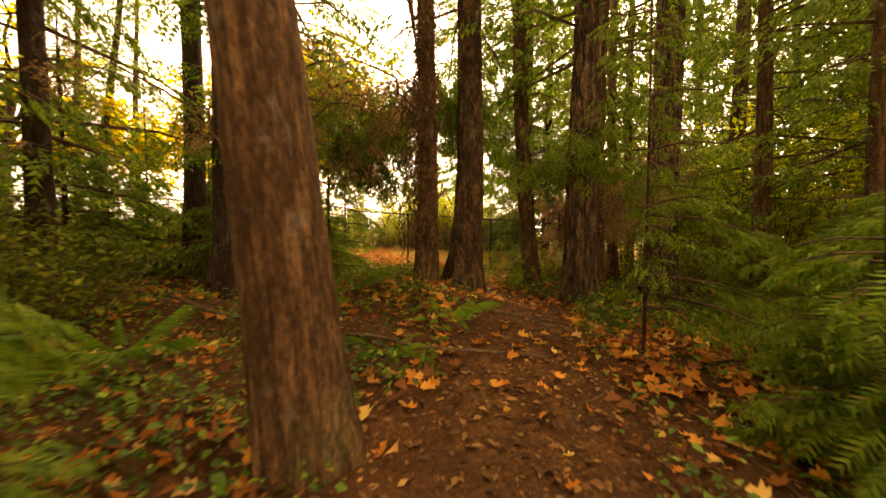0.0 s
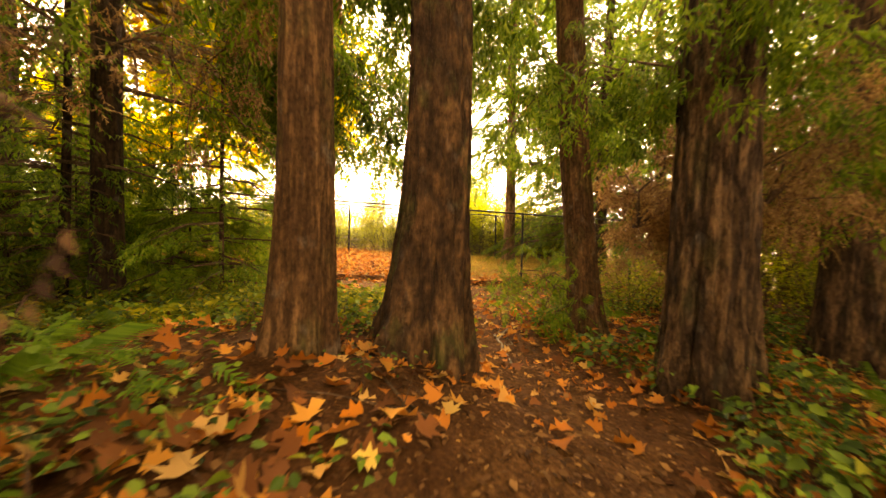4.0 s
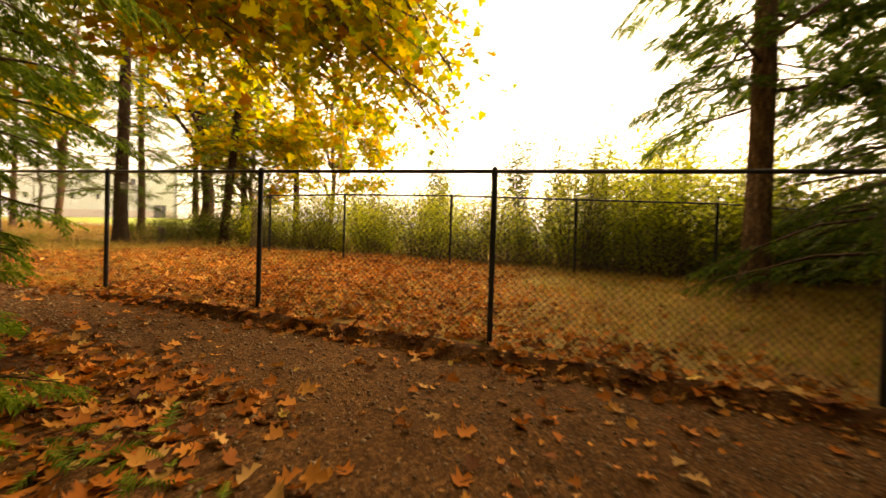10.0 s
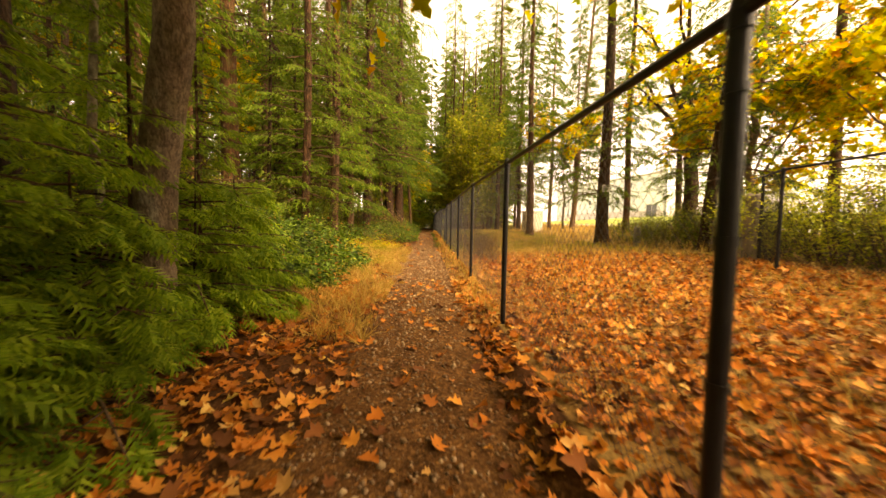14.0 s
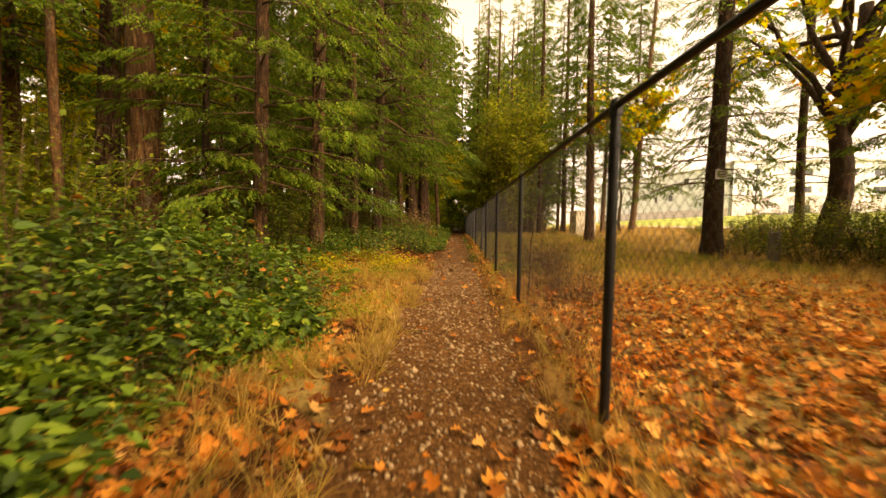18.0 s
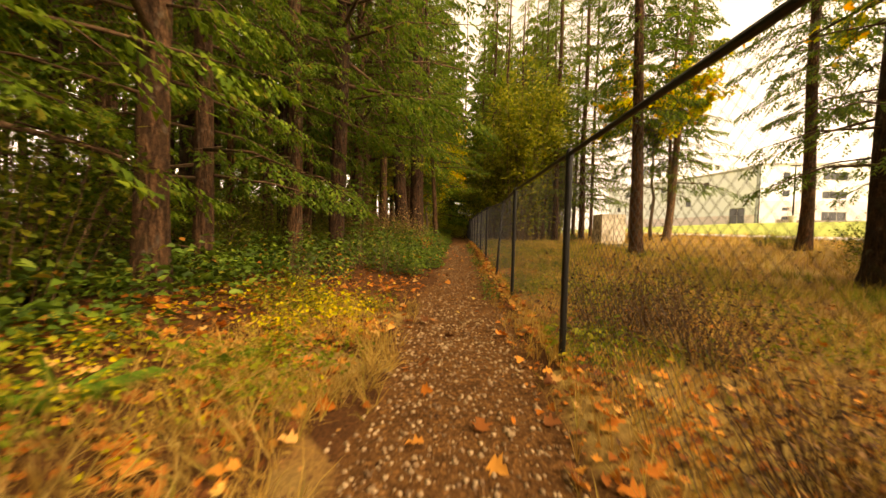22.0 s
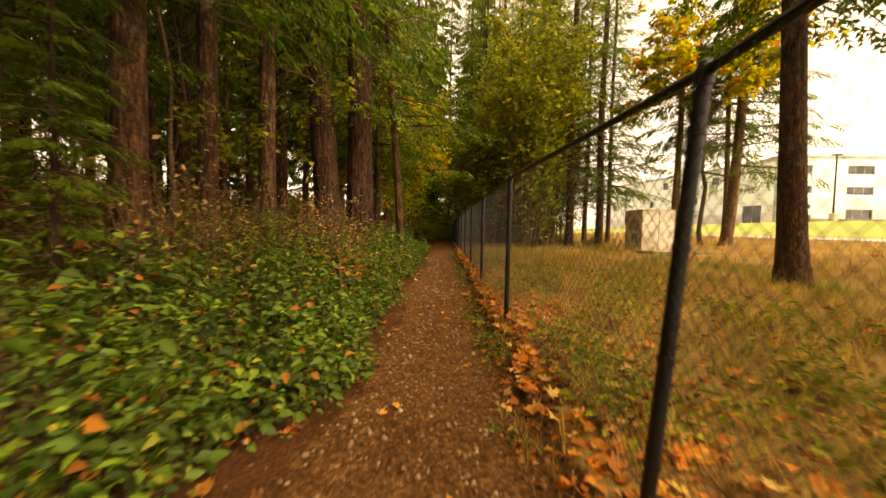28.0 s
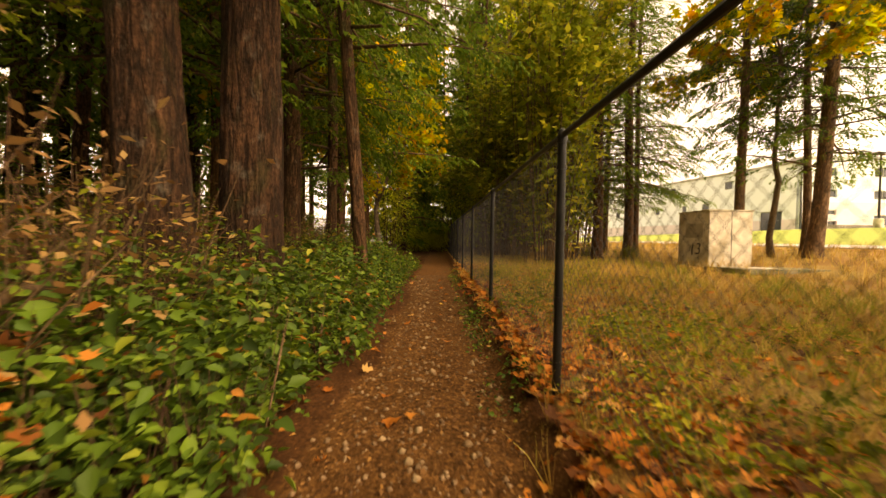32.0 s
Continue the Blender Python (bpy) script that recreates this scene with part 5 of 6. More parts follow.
scatter("leaf_litter", "thick orange-brown fallen maple leaves on the meadow", "leaves", LEAF, LITTER, 30000,
        box_place(-13, 9, 0.0, 6.5, lambda x, y: smooth(-13, -6.5, x) * np.clip(1.15 - 0.24 * np.clip(x - 1.0, 0, 9) - 0.1 * y + 0.5 * np.exp(-y / 0.5), 0.06, 1)), (0.035, 0.105), (0.005, 0.06), 0.65, 91)
scatter("leaf_litter", "fallen maple leaves on the earth trail", "leaves", LEAF, LITTER, 8200,
        box_place(-6, 9, -4.2, -0.05, lambda x, y: 0.07 + 0.7 * smooth(-2.0, -3.2, y) * smooth(4.5, 2.5, x) + 0.95 * smooth(-0.5, -0.25, y) + 0.85 * smooth(-1.35, -1.9, y) * smooth(2.6, 1.0, x)), (0.04, 0.13), (0.005, 0.035), 0.5, 92)
scatter("leaf_litter", "orange maple leaves on the floor of the wood", "leaves", LEAF, LITTER, 5600,
        box_place(-3.5, 9.5, -14.5, -4.0, lambda x, y: 0.12 + 0.9 * clumpy(x, y) * (0.15 + 0.85 * smooth(0.3, 1.1, trail_gap(x, y)))), (0.04, 0.14), (0.005, 0.06), 0.6, 93)
scatter("leaf_litter", "scattered brown leaves in dry grass behind the fence", "leaves", LEAF, LITTER, 6500,
        box_place(-32, -9, -0.2, 5.0, lambda x, y: (0.1 + 0.9 * np.exp(-np.maximum(y, 0) / 1.0)) * (0.35 + 0.65 * smooth(-17, -22, x))), (0.05, 0.13), (0.02, 0.1), 0.35, 94)
scatter("leaf_litter", "scattered leaves beside the trail", "leaves", LEAF, LITTER, 4800,
        box_place(-32, -4, -4.5, -0.3, lambda x, y: 0.03 + 0.8 * smooth(-1.6, -2.2, y) * (1 - 0.7 * smooth(-12, -14, x))), (0.05, 0.14), (0.01, 0.06), 0.5, 95)
scatter("leaf_litter", "orange leaves caught along the foot of the fence", "leaves", LEAF, LITTER, 2600,
        box_place(-36, -16, -0.3, 1.4, lambda x, y: np.exp(-((y - 0.4) / 0.45) ** 2) * smooth(-16, -21, x)), (0.05, 0.13), (0.01, 0.08), 0.6, 89)
scatter("leaf_litter", "bright orange maple leaves lying beside the forest trail", "leaves", LEAF, LITTER, 900,
        box_place(1.6, 6.2, -10.4, -7.2, lambda x, y: smooth(0.45, 0.9, trail_gap(x, y)) * smooth(-6.9, -7.6, y - 0.15 * (x - 3))), (0.07, 0.15), (0.01, 0.07), 0.5, 77)
scatter("leaf_litter", "crumpled orange leaves where the trail leaves the wood", "leaves", LEAF, LITTER, 2600,
        box_place(2.4, 7.4, -7.0, -3.0, lambda x, y: 0.3 + 0.7 * smooth(0.15, 0.6, trail_gap(x, y))), (0.03, 0.11), (0.005, 0.05), 0.6, 76)
scatter("leaf_litter", "fallen leaves on the bare earth beside the trail", "leaves", LEAF, LITTER, 420,
        box_place(-17.8, -12.5, -4.4, -1.6), (0.04, 0.12), (0.005, 0.03), 0.5, 75)
scatter("leaf_litter", "small brown leaves along the grassy foot of the fence", "leaves", LEAF, LITTER, 1500,
        box_place(-24, -3, -0.4, 0.5), (0.03, 0.09), (0.0, 0.05), 0.6, 73)
scatter("dry_grass", "short dry grass along the foot of the fence", "grass", BLADES, GRASS, 1500,
        box_place(-24, -3, -0.4, 0.4, lambda x, y: 0.15 + 0.85 * smooth(0.3, 0.7, clumpy(x, y, 3.7))), (0.06, 0.2), (-0.02, 0.0), 0.5, 72)
scatter("bark_crumbs", "bark crumbs and leaf scraps under the fence", "litter", CHIP, CRUMBS, 3500,
        box_place(-26, -3, -0.45, 0.5), (0.015, 0.06), (0.0, 0.015), 0.4, 71)
scatter("bark_crumbs", "needles and bark crumbs on the bare earth beside the trail", "litter", CHIP, CRUMBS, 6500,
        box_place(-18, -12, -4.6, -1.6), (0.015, 0.06), (0.0, 0.012), 0.4, 74)
scatter("needle_litter", "brown needles, bark crumbs and leaf scraps on the forest trail", "litter", CHIP, CRUMBS, 20000,
        box_place(-2, 8, -13.5, -4.0, lambda x, y: 0.4 + 0.6 * smooth(1.4, 0.2, trail_gap(x, y))), (0.02, 0.08), (0.0, 0.015), 0.4, 88)
scatter("needle_litter", "brown needles and bark crumbs on the ground", "litter", CHIP, CRUMBS, 34000,
        box_place(-30, 9, -13, -0.1, lambda x, y: np.where(x > -5, 1.0, smooth(-4, -2, y))), (0.015, 0.05), (0.0, 0.012), 0.4, 96)
scatter("path_stones", "small grey and tan stones in the trail", "stones", STONE, PEBBLE, 14000,
        box_place(-33, 8, -3.4, -0.25, lambda x, y: fence_path(x, y) * (0.3 + 0.7 * np.exp(-((y + 1.1) / 0.5) ** 2))), (0.006, 0.05), (-0.004, 0.003), 0.3, 97)
scatter("path_stones", "fine dark gravel where the trails meet", "stones", STONE, PEBBLE, 6500,
        box_place(-4, 8, -3.4, -0.3, fence_path), (0.008, 0.035), (-0.003, 0.003), 0.3, 81)
scatter("path_stones", "pale rounded stones in the gravel trail", "stones", STONE, PALE_STONE, 650,
        box_place(-33, 2, -2.2, -0.3, lambda x, y: fence_path(x, y) * (0.25 + 0.75 * clumpy(x, y, 2.3))), (0.02, 0.075), (-0.006, 0.002), 0.25, 87)
scatter("path_stones", "loose grey-tan gravel on the grassy stretch of the trail", "stones", STONE, PALE_STONE, 3800,
        box_place(-16, -3, -2.0, -0.3, lambda x, y: fence_path(x, y) * smooth(-16, -13, x) * smooth(-3, -5, x)), (0.008, 0.05), (-0.004, 0.003), 0.3, 78)
scatter("bark_crumbs", "red-brown bark crumbs and leaf scraps trodden into the trail", "litter", CHIP, CRUMBS, 9000,
        box_place(-34, -13, -2.3, -0.2, fence_path), (0.012, 0.05), (0.0, 0.01), 0.35, 79)
scatter("leaf_litter", "curled brown leaves caught on a fallen branch in the salal", "leaves", LEAF, LITTER, 90,
        box_place(-23.4, -21.8, -3.0, -1.9), (0.05, 0.11), (0.45, 0.8), 0.8, 86)
scatter("dry_grass", "golden grass standing behind the fence", "grass", BLADES, GRASS, 4200,
        box_place(-36, -10, 0.15, 6, lambda x, y: 0.3 + 0.7 * clumpy(x, y, 1.9)), (0.18, 0.42), (-0.02, 0.0), 0.4, 85)
scatter("green_grass", "green grass standing behind the fence", "grass", BLADES, GREEN_GRASS, 5000,
        box_place(-38, -12, 0.5, 8, lambda x, y: smooth(0.35, 0.75, clumpy(x + 4, y + 1, 1.4))), (0.15, 0.34), (-0.02, 0.0), 0.4, 84)
scatter("dry_grass", "dry straw-coloured grass beside the trail", "grass", BLADES, GRASS, 3600,
        box_place(-15, -2.5, -3.6, -1.5, lambda x, y: smooth(-3.6, -2.6, y) * smooth(0.15, 0.6, clumpy(x, y, 2.7)) * smooth(-15, -12.5, x)), (0.12, 0.34), (-0.02, 0.0), 0.85, 98)
scatter("dry_grass", "dry straw-coloured meadow grass", "grass", BLADES, GRASS, 10500,
        box_place(-42, 9, 0.1, 8, lambda x, y: (0.25 + 0.75 * clumpy(x, y, 1.3)) * np.where(x > -2, 0.35 + 0.25 * smooth(1, 5, x) + 0.3 * smooth(3, 5, y), 1.0)), (0.1, 0.3), (-0.02, 0.0), 0.35, 99)
scatter("dry_grass", "tall dry grass at the foot of the fence", "grass", BLADES, GRASS, 1300,
        box_place(-34, -3, -0.45, 0.5, lambda x, y: np.exp(-((y - 0.05) / 0.22) ** 2) * np.where(x > -15, 1, 0.35)), (0.1, 0.32), (-0.02, 0.0), 0.4, 100)
scatter("dry_grass", "pale grass on the meadow by the fir", "grass", BLADES, GRASS, 3600,
        box_place(2.5, 10, 0.5, 6.5, lambda x, y: smooth(2.5, 5, x) * (0.4 + 0.6 * clumpy(x, y, 1.7))), (0.1, 0.24), (-0.02, 0.0), 0.4, 83)
scatter("green_grass", "green grass on the meadow by the fir", "grass", BLADES, GREEN_GRASS, 3600,
        box_place(2.5, 10, 0.5, 6.5, lambda x, y: smooth(2.5, 5, x) * (0.3 + 0.7 * clumpy(x + 2, y, 1.2))), (0.07, 0.17), (-0.02, 0.0), 0.4, 82)
scatter("green_grass", "green and yellowing meadow grass", "grass", BLADES, GREEN_GRASS, 5200,
        box_place(-42, 9, 0.2, 9, lambda x, y: smooth(0.5, 0.85, clumpy(x + 9, y + 3, 0.9))), (0.07, 0.2), (-0.02, 0.0), 0.35, 101)
scatter("meadow_grass", "pale dry grass on the far meadow", "grass", BLADES, GRASS, 5000, box_place(-60, -8, 7, 19.5), (0.25, 0.6), (-0.02, 0.0), 0.4, 102)


def ground_plants(name, label, material, n, place, height, leaf, seed, shape=OVAL, per=11, spread=0.16, stems=0):
    """Low leafy plants: leaves on short arching stems, as one mesh."""
    r = np.random.default_rng(seed)
    x, y = place(r, n)
    n = len(x)
    tall = height(x, y) * r.uniform(0.45, 1.3, n) * (0.75 + 0.5 * clumpy(x, y, 5.3))
    a = r.uniform(0, 6.283, (n, per))
    h = r.uniform(0.15, 1.0, (n, per))
    px = x[:, None] + np.cos(a) * spread * r.uniform(0.2, 1.3, (n, per))
    py = y[:, None] + np.sin(a) * spread * r.uniform(0.2, 1.3, (n, per))
    pz = ground_z(x, y)[:, None] + tall[:, None] * h
    pos = np.stack((px, py, pz), axis=2).reshape(-1, 3)
    a2 = (a + r.normal(0, 0.7, (n, per))).ravel()
    f = np.stack((np.cos(a2), np.sin(a2), r.normal(-0.1, 0.35, n * per)), axis=1)
    up = np.stack((r.normal(0, 0.6, n * per), r.normal(0, 0.6, n * per), np.ones(n * per)), axis=1)
    size = (leaf[0] + (leaf[1] - leaf[0]) * r.uniform(0, 1, n * per) ** 1.6) * np.repeat(r.uniform(0.75, 1.25, n), per)
    if stems:
        ends = np.stack((px, py, pz), axis=2)[:, :stems].reshape(-1, 3)
        feet = np.repeat(np.stack((x, y, ground_z(x, y) - 0.02), axis=1), stems, axis=0)
        d = ends - feet
        long = np.linalg.norm(d, axis=1)
        shoots = part(name.split("_")[0] + "_stems", many("stems", STEM, feet, turn_to(d, np.tile((0.3, 0.2, 0.9), (len(d), 1)), long)), TWIG)
        tagged(shoots, "thin brown stems of low plants", "plants", kind="stuff")
    leaves = part(name, many(name, shape, pos, turn_to(f, up, size)), material)
    return tagged(leaves, label, "plants", kind="stuff")


ground_plants("salal_thicket", "glossy green salal and bramble leaves beside the trail", SALAL, 4300,
              box_place(-36, -13.5, -3.6, -1.55, lambda x, y: smooth(-1.55, -2.0, y + 0.22 * wave(x, y, 2.1)) * (0.35 + 0.65 * smooth(0.2, 0.6, clumpy(x, y, 3.1))) * np.maximum(smooth(-16.8, -19.0, x), 0.6 * smooth(-3.0, -3.4, y) * smooth(-13.5, -15, x))),
              lambda x, y: 0.22 + 0.3 * clumpy(x, y, 2.4) + 0.4 * smooth(-1.7, -2.9, y), (0.04, 0.1), 110, per=16, spread=0.17, stems=4)
ground_plants("salal_thicket", "mound of green salal at the foot of the firs", SALAL, 700,
              box_place(-29.5, -23.5, -2.9, -1.75, lambda x, y: smooth(-1.75, -2.1, y) * smooth(-29.5, -28, x)), lambda x, y: 0.6 + 0.3 * clumpy(x, y, 2.0), (0.05, 0.11), 121, per=15, spread=0.17, stems=4)
ground_plants("bramble_thicket", "tall bank of green bramble leaves with orange ones", SALAL, 2500,
              box_place(-10.2, -4.6, -5.2, -2.35, lambda x, y: smooth(-2.35, -2.9, y + 0.3 * wave(x, y, 1.9)) * smooth(-9.6, -8, x) * smooth(-4.4, -5.2, x) * (0.3 + 0.7 * smooth(0.2, 0.6, clumpy(x, y, 3.3)))),
              lambda x, y: 0.25 + 0.7 * smooth(-2.5, -3.9, y) * (0.6 + 0.4 * clumpy(x, y, 2.2)), (0.045, 0.11), 111, per=14, spread=0.18, stems=4)
ground_plants("low_plants", "low leafy plants with yellow-green leaves at the edge of the wood", GLADE, 620,
              box_place(-0.8, 3.7, -6.4, -3.2, lambda x, y: smooth(0.3, 0.7, trail_gap(x, y)) * smooth(-3.2, -3.7, y) * (0.2 + 0.8 * smooth(0.3, 0.7, clumpy(x, y, 3.1)))), lambda x, y: 0.16 + 0.18 * clumpy(x, y), (0.025, 0.075), 112, per=14, spread=0.15, stems=3)
ground_plants("low_plants", "glossy dark green plants at the edge of the wood", SALAL, 520,
              box_place(-0.8, 3.7, -6.4, -3.0, lambda x, y: smooth(0.35, 0.8, trail_gap(x, y)) * smooth(-3.0, -3.6, y) * (0.2 + 0.8 * smooth(0.3, 0.7, clumpy(x + 1, y + 2, 2.3)))), lambda x, y: 0.14 + 0.16 * clumpy(x, y), (0.03, 0.08), 122, per=14, spread=0.15, stems=3)
ground_plants("low_plants", "feathery green plants where the trail meets the fence path", CEDAR, 70,
              box_place(0.4, 3.1, -3.75, -2.3, lambda x, y: smooth(0.3, 0.7, trail_gap(x, y)) * smooth(0.4, 0.8, clumpy(x, y, 3.1)) * smooth(-2.3, -2.8, y)), lambda x, y: 0.12 + 0.12 * clumpy(x, y), (0.06, 0.14), 117, SPRAY_WIDE, 9, 0.12)
ground_plants("low_plants", "dark leafy plants beside the start of the trail", SALAL, 520,
              box_place(-2.5, 6, -13, -7.6, lambda x, y: smooth(0.45, 0.9, trail_gap(x, y)) * smooth(0.25, 0.65, clumpy(x, y, 2.6))), lambda x, y: 0.12 + 0.16 * clumpy(x, y), (0.025, 0.07), 123, per=13, spread=0.14, stems=3)
ground_plants("low_plants", "feathery green seedlings beside the start of the trail", FERN, 160,
              box_place(-2.5, 6.5, -13, -7.2, lambda x, y: smooth(0.5, 1.0, trail_gap(x, y)) * smooth(0.4, 0.8, clumpy(x + 4, y, 2.1))), lambda x, y: 0.12 + 0.12 * clumpy(x, y), (0.07, 0.16), 124, SPRAY_WIDE, 8, 0.12)
ground_plants("low_plants", "low green plants beside the forest trail", SALAL, 620,
              box_place(4.3, 9.5, -8.5, -3.0, lambda x, y: smooth(0.5, 0.9, trail_gap(x, y)) * smooth(0.2, 0.6, clumpy(x, y))), lambda x, y: 0.14 + 0.18 * clumpy(x, y), (0.035, 0.085), 113, per=13, spread=0.15, stems=3)
ground_plants("low_plants", "sparse green plants on the floor of the wood", SALAL, 750,
              box_place(-3, 7, -14, -6.5, lambda x, y: smooth(0.6, 1.5, trail_gap(x, y)) * smooth(0.45, 0.8, clumpy(x, y))), lambda x, y: 0.1 + 0.15 * clumpy(x, y), (0.025, 0.055), 114)
ground_plants("low_plants", "dark green plants under the trees", SALAL, 1500,
              box_place(-22, -9, -7.5, -3.2, lambda x, y: smooth(-3.2, -4.2, y)), lambda x, y: 0.25 + 0.4 * clumpy(x, y), (0.06, 0.12), 115)
ground_plants("weeds", "low green weeds in the grass beside the trail", GLADE, 560,
              box_place(-14.5, -6.5, -3.8, -1.75, lambda x, y: smooth(-1.75, -2.3, y) * smooth(0.3, 0.8, clumpy(x, y, 2.2))), lambda x, y: 0.1 + 0.16 * clumpy(x, y, 2.2), (0.025, 0.06), 119, per=12, spread=0.14)
ground_plants("weeds", "small yellow-leaved plants in the grass beside the trail", GOLD, 110,
              box_place(-14, -8, -3.9, -1.9, lambda x, y: smooth(-1.9, -2.6, y) * smooth(0.45, 0.85, clumpy(x + 3, y + 2, 1.8))), lambda x, y: 0.12 + 0.2 * clumpy(x, y, 1.8), (0.02, 0.045), 120, per=12, spread=0.13)
ground_plants("weeds", "green weeds along the foot of the fence", SALAL, 420,
              box_place(-34, -15, -0.45, -0.15, lambda x, y: smooth(0.3, 0.8, clumpy(x, y, 2.9))), lambda x, y: 0.08 + 0.08 * clumpy(x, y), (0.02, 0.05), 118, per=7, spread=0.08)
ground_plants("weeds", "green weeds and seedlings behind the fence", GLADE, 1700,
              box_place(-32, -12, 0.1, 3.5, lambda x, y: np.exp(-y / 2.2) * smooth(0.3, 0.7, clumpy(x, y, 1.7))), lambda x, y: 0.15 + 0.25 * clumpy(x, y), (0.03, 0.08), 116, per=12, stems=3)

FROND_MESH = many("frond", FROND, np.zeros((1, 3)), np.eye(3)[None])


def fern(x, y, s, seed):
    r = np.random.default_rng(seed)
    t = thing("sword_fern", pose(x, y, gz(x, y)), "green sword fern with arching fronds on the forest floor", "fern", "sword ferns")
    for i in range(9):
        f = part("frond", FROND_MESH, FERN, t)
        f.matrix_local = pose(0, 0, 0.02, 0, -r.uniform(12, 45), i * 40 + r.uniform(-14, 14)) @ Matrix.Scale(s * r.uniform(0.7, 1.1), 4)


for i, (x, y, s) in enumerate(((2.25, -8.75, 0.46), (1.5, -9.5, 0.26), (0.7, -8.2, 0.5), (-0.4, -9.3, 0.6), (4.2, -8.7, 0.28), (5.0, -8.4, 0.5), (6.1, -7.6, 0.55), (1.2, -7.4, 0.5), (0.9, -6.0, 0.45),
                              (-0.9, -10.4, 0.6), (4.4, -10.9, 0.45), (5.9, -5.6, 0.4), (7.0, -6.6, 0.5), (2.2, -4.9, 0.4), (0.3, -4.6, 0.45), (-7.9, -3.2, 0.45), (-9.2, -2.9, 0.4), (-10.9, -3.25, 0.4), (-11.7, -2.9, 0.34), (5.6, -4.2, 0.45), (4.9, -4.3, 0.35))):
    fern(x, y, s, 120 + i)


def stick(pts, r, label, seed, bark=TWIG):
    gg = np.random.default_rng(seed)
    z = [gz(x, y) for x, y, *_ in pts]
    x0, y0 = pts[0][:2]
    t = thing("fallen_branch", pose(x0, y0, z[0]), label, "branch", "fallen branches")
    line = []
    for (ax, ay, *ah), (bx, by, *bh) in zip(pts, pts[1:]):
        for u in (0, 0.33, 0.67):
            x, y = ax + (bx - ax) * u + gg.normal(0, 0.012), ay + (by - ay) * u + gg.normal(0, 0.012)
            hh = (ah[0] if ah else 0) * (1 - u) + (bh[0] if bh else 0) * u
            line.append((x - x0, y - y0, gz(x, y) + hh + r * 0.7 - z[0]))
    x, y, *h = pts[-1]
    line.append((x - x0, y - y0, gz(x, y) + (h[0] if h else 0) + r * 0.5 - z[0]))
    n = len(line)
    vs, fs = tube(line, [r * (1 - 0.6 * i / n) for i in range(n)], 8)
    part("stem", mesh_of("stem", vs, fs, True), bark, t)
    for i in range(1, n - 1, 2):
        b = np.array(line[i])
        vs, fs = (tube(limb_line(b, b + gg.normal(0, 0.13, 3) * np.array((1, 1, 0.2)) + np.array((0, 0, 0.06)), 0.02, 4, seed + i), [r * 0.35, r * 0.3, r * 0.2, r * 0.1], 5))
        part("twig", mesh_of("twig", vs, fs), bark, t)


stick(((-0.7, -7.9, 0.1), (0.8, -9.0, 0.06), (1.8, -9.5, 0.04), (2.85, -9.7, 0.02)), 0.02, "long brown fallen branch across the forest floor", 130)
stick(((2.57, -8.4), (3.1, -8.45), (3.63, -8.37), (4.1, -8.2)), 0.022, "dark fallen branch among orange leaves", 131)
stick(((3.04, -9.0), (3.35, -8.8), (3.67, -8.57)), 0.018, "thin crooked fallen branch", 132)
stick(((3.99, -5.23), (3.93, -5.7), (3.89, -6.21)), 0.014, "pale crooked stick lying along the trail", 133, BARK_PALE)
stick(((2.59, -6.75), (2.8, -7.05), (3.03, -7.46)), 0.014, "bare root across the trampled earth", 134)
stick(((-0.2, -4.65), (0.6, -4.85), (1.4, -5.1)), 0.03, "grey fallen branch among leaves", 135, BARK_PALE)
stick(((-23.9, -2.9, 0.8), (-22.6, -2.5, 0.62), (-21.4, -2.1, 0.4)), 0.035, "brown fallen branch leaning in the salal", 136)
stick(((5.6, -7.6), (6.4, -7.3), (7.2, -7.2)), 0.03, "fallen branch by the furrowed trunk", 137)
for i in range(46):
    x, y = float(g.uniform(-2, 7)), float(g.uniform(-12.5, -5))
    a = float(g.uniform(0, 6.28))
    if float(trail_gap(np.array(x), np.array(y))) > 0.5:
        stick(((x, y), (x + 0.35 * math.cos(a), y + 0.35 * math.sin(a)), (x + 0.7 * math.cos(a + 0.2), y + 0.7 * math.sin(a + 0.2))), 0.007, "thin dry twig on the forest floor", 140 + i)

# ---- weathered posts, sign, stump ----


def wood_post(x, y, h, r, label):
    t = thing("wooden_post", pose(x, y, gz(x, y)), label, "post")
    vs, fs = [], []
    n = 16
    for k2, (z, s) in enumerate(((-0.2, 1.1), (0.3, 1.05), (h * 0.6, 0.97), (h - 0.05, 0.98), (h, 0.85))):
        for j in range(n):
            a = 6.2832 * j / n
            q2 = 1 + 0.1 * noise.noise(Vector((math.cos(a) * 3, math.sin(a) * 3, z)))
            vs.append((r * s * q2 * math.cos(a), r * s * q2 * math.sin(a), z + (0.05 * math.sin(2 * a) if k2 == 4 else 0)))
    for i in range(4):
        fs += [(i * n + j, i * n + (j + 1) % n, (i + 1) * n + (j + 1) % n, (i + 1) * n + j) for j in range(n)]
    fs.append(tuple(range(4 * n, 5 * n)))
    part("shaft", mesh_of("shaft", vs, fs), OLD_WOOD, t)


wood_post(-6.75, 6.45, 1.5, 0.17, "thick weathered grey wooden post at the fence's end")
wood_post(-15.9, 9.3, 0.95, 0.16, "short dark broken stump under the trees")


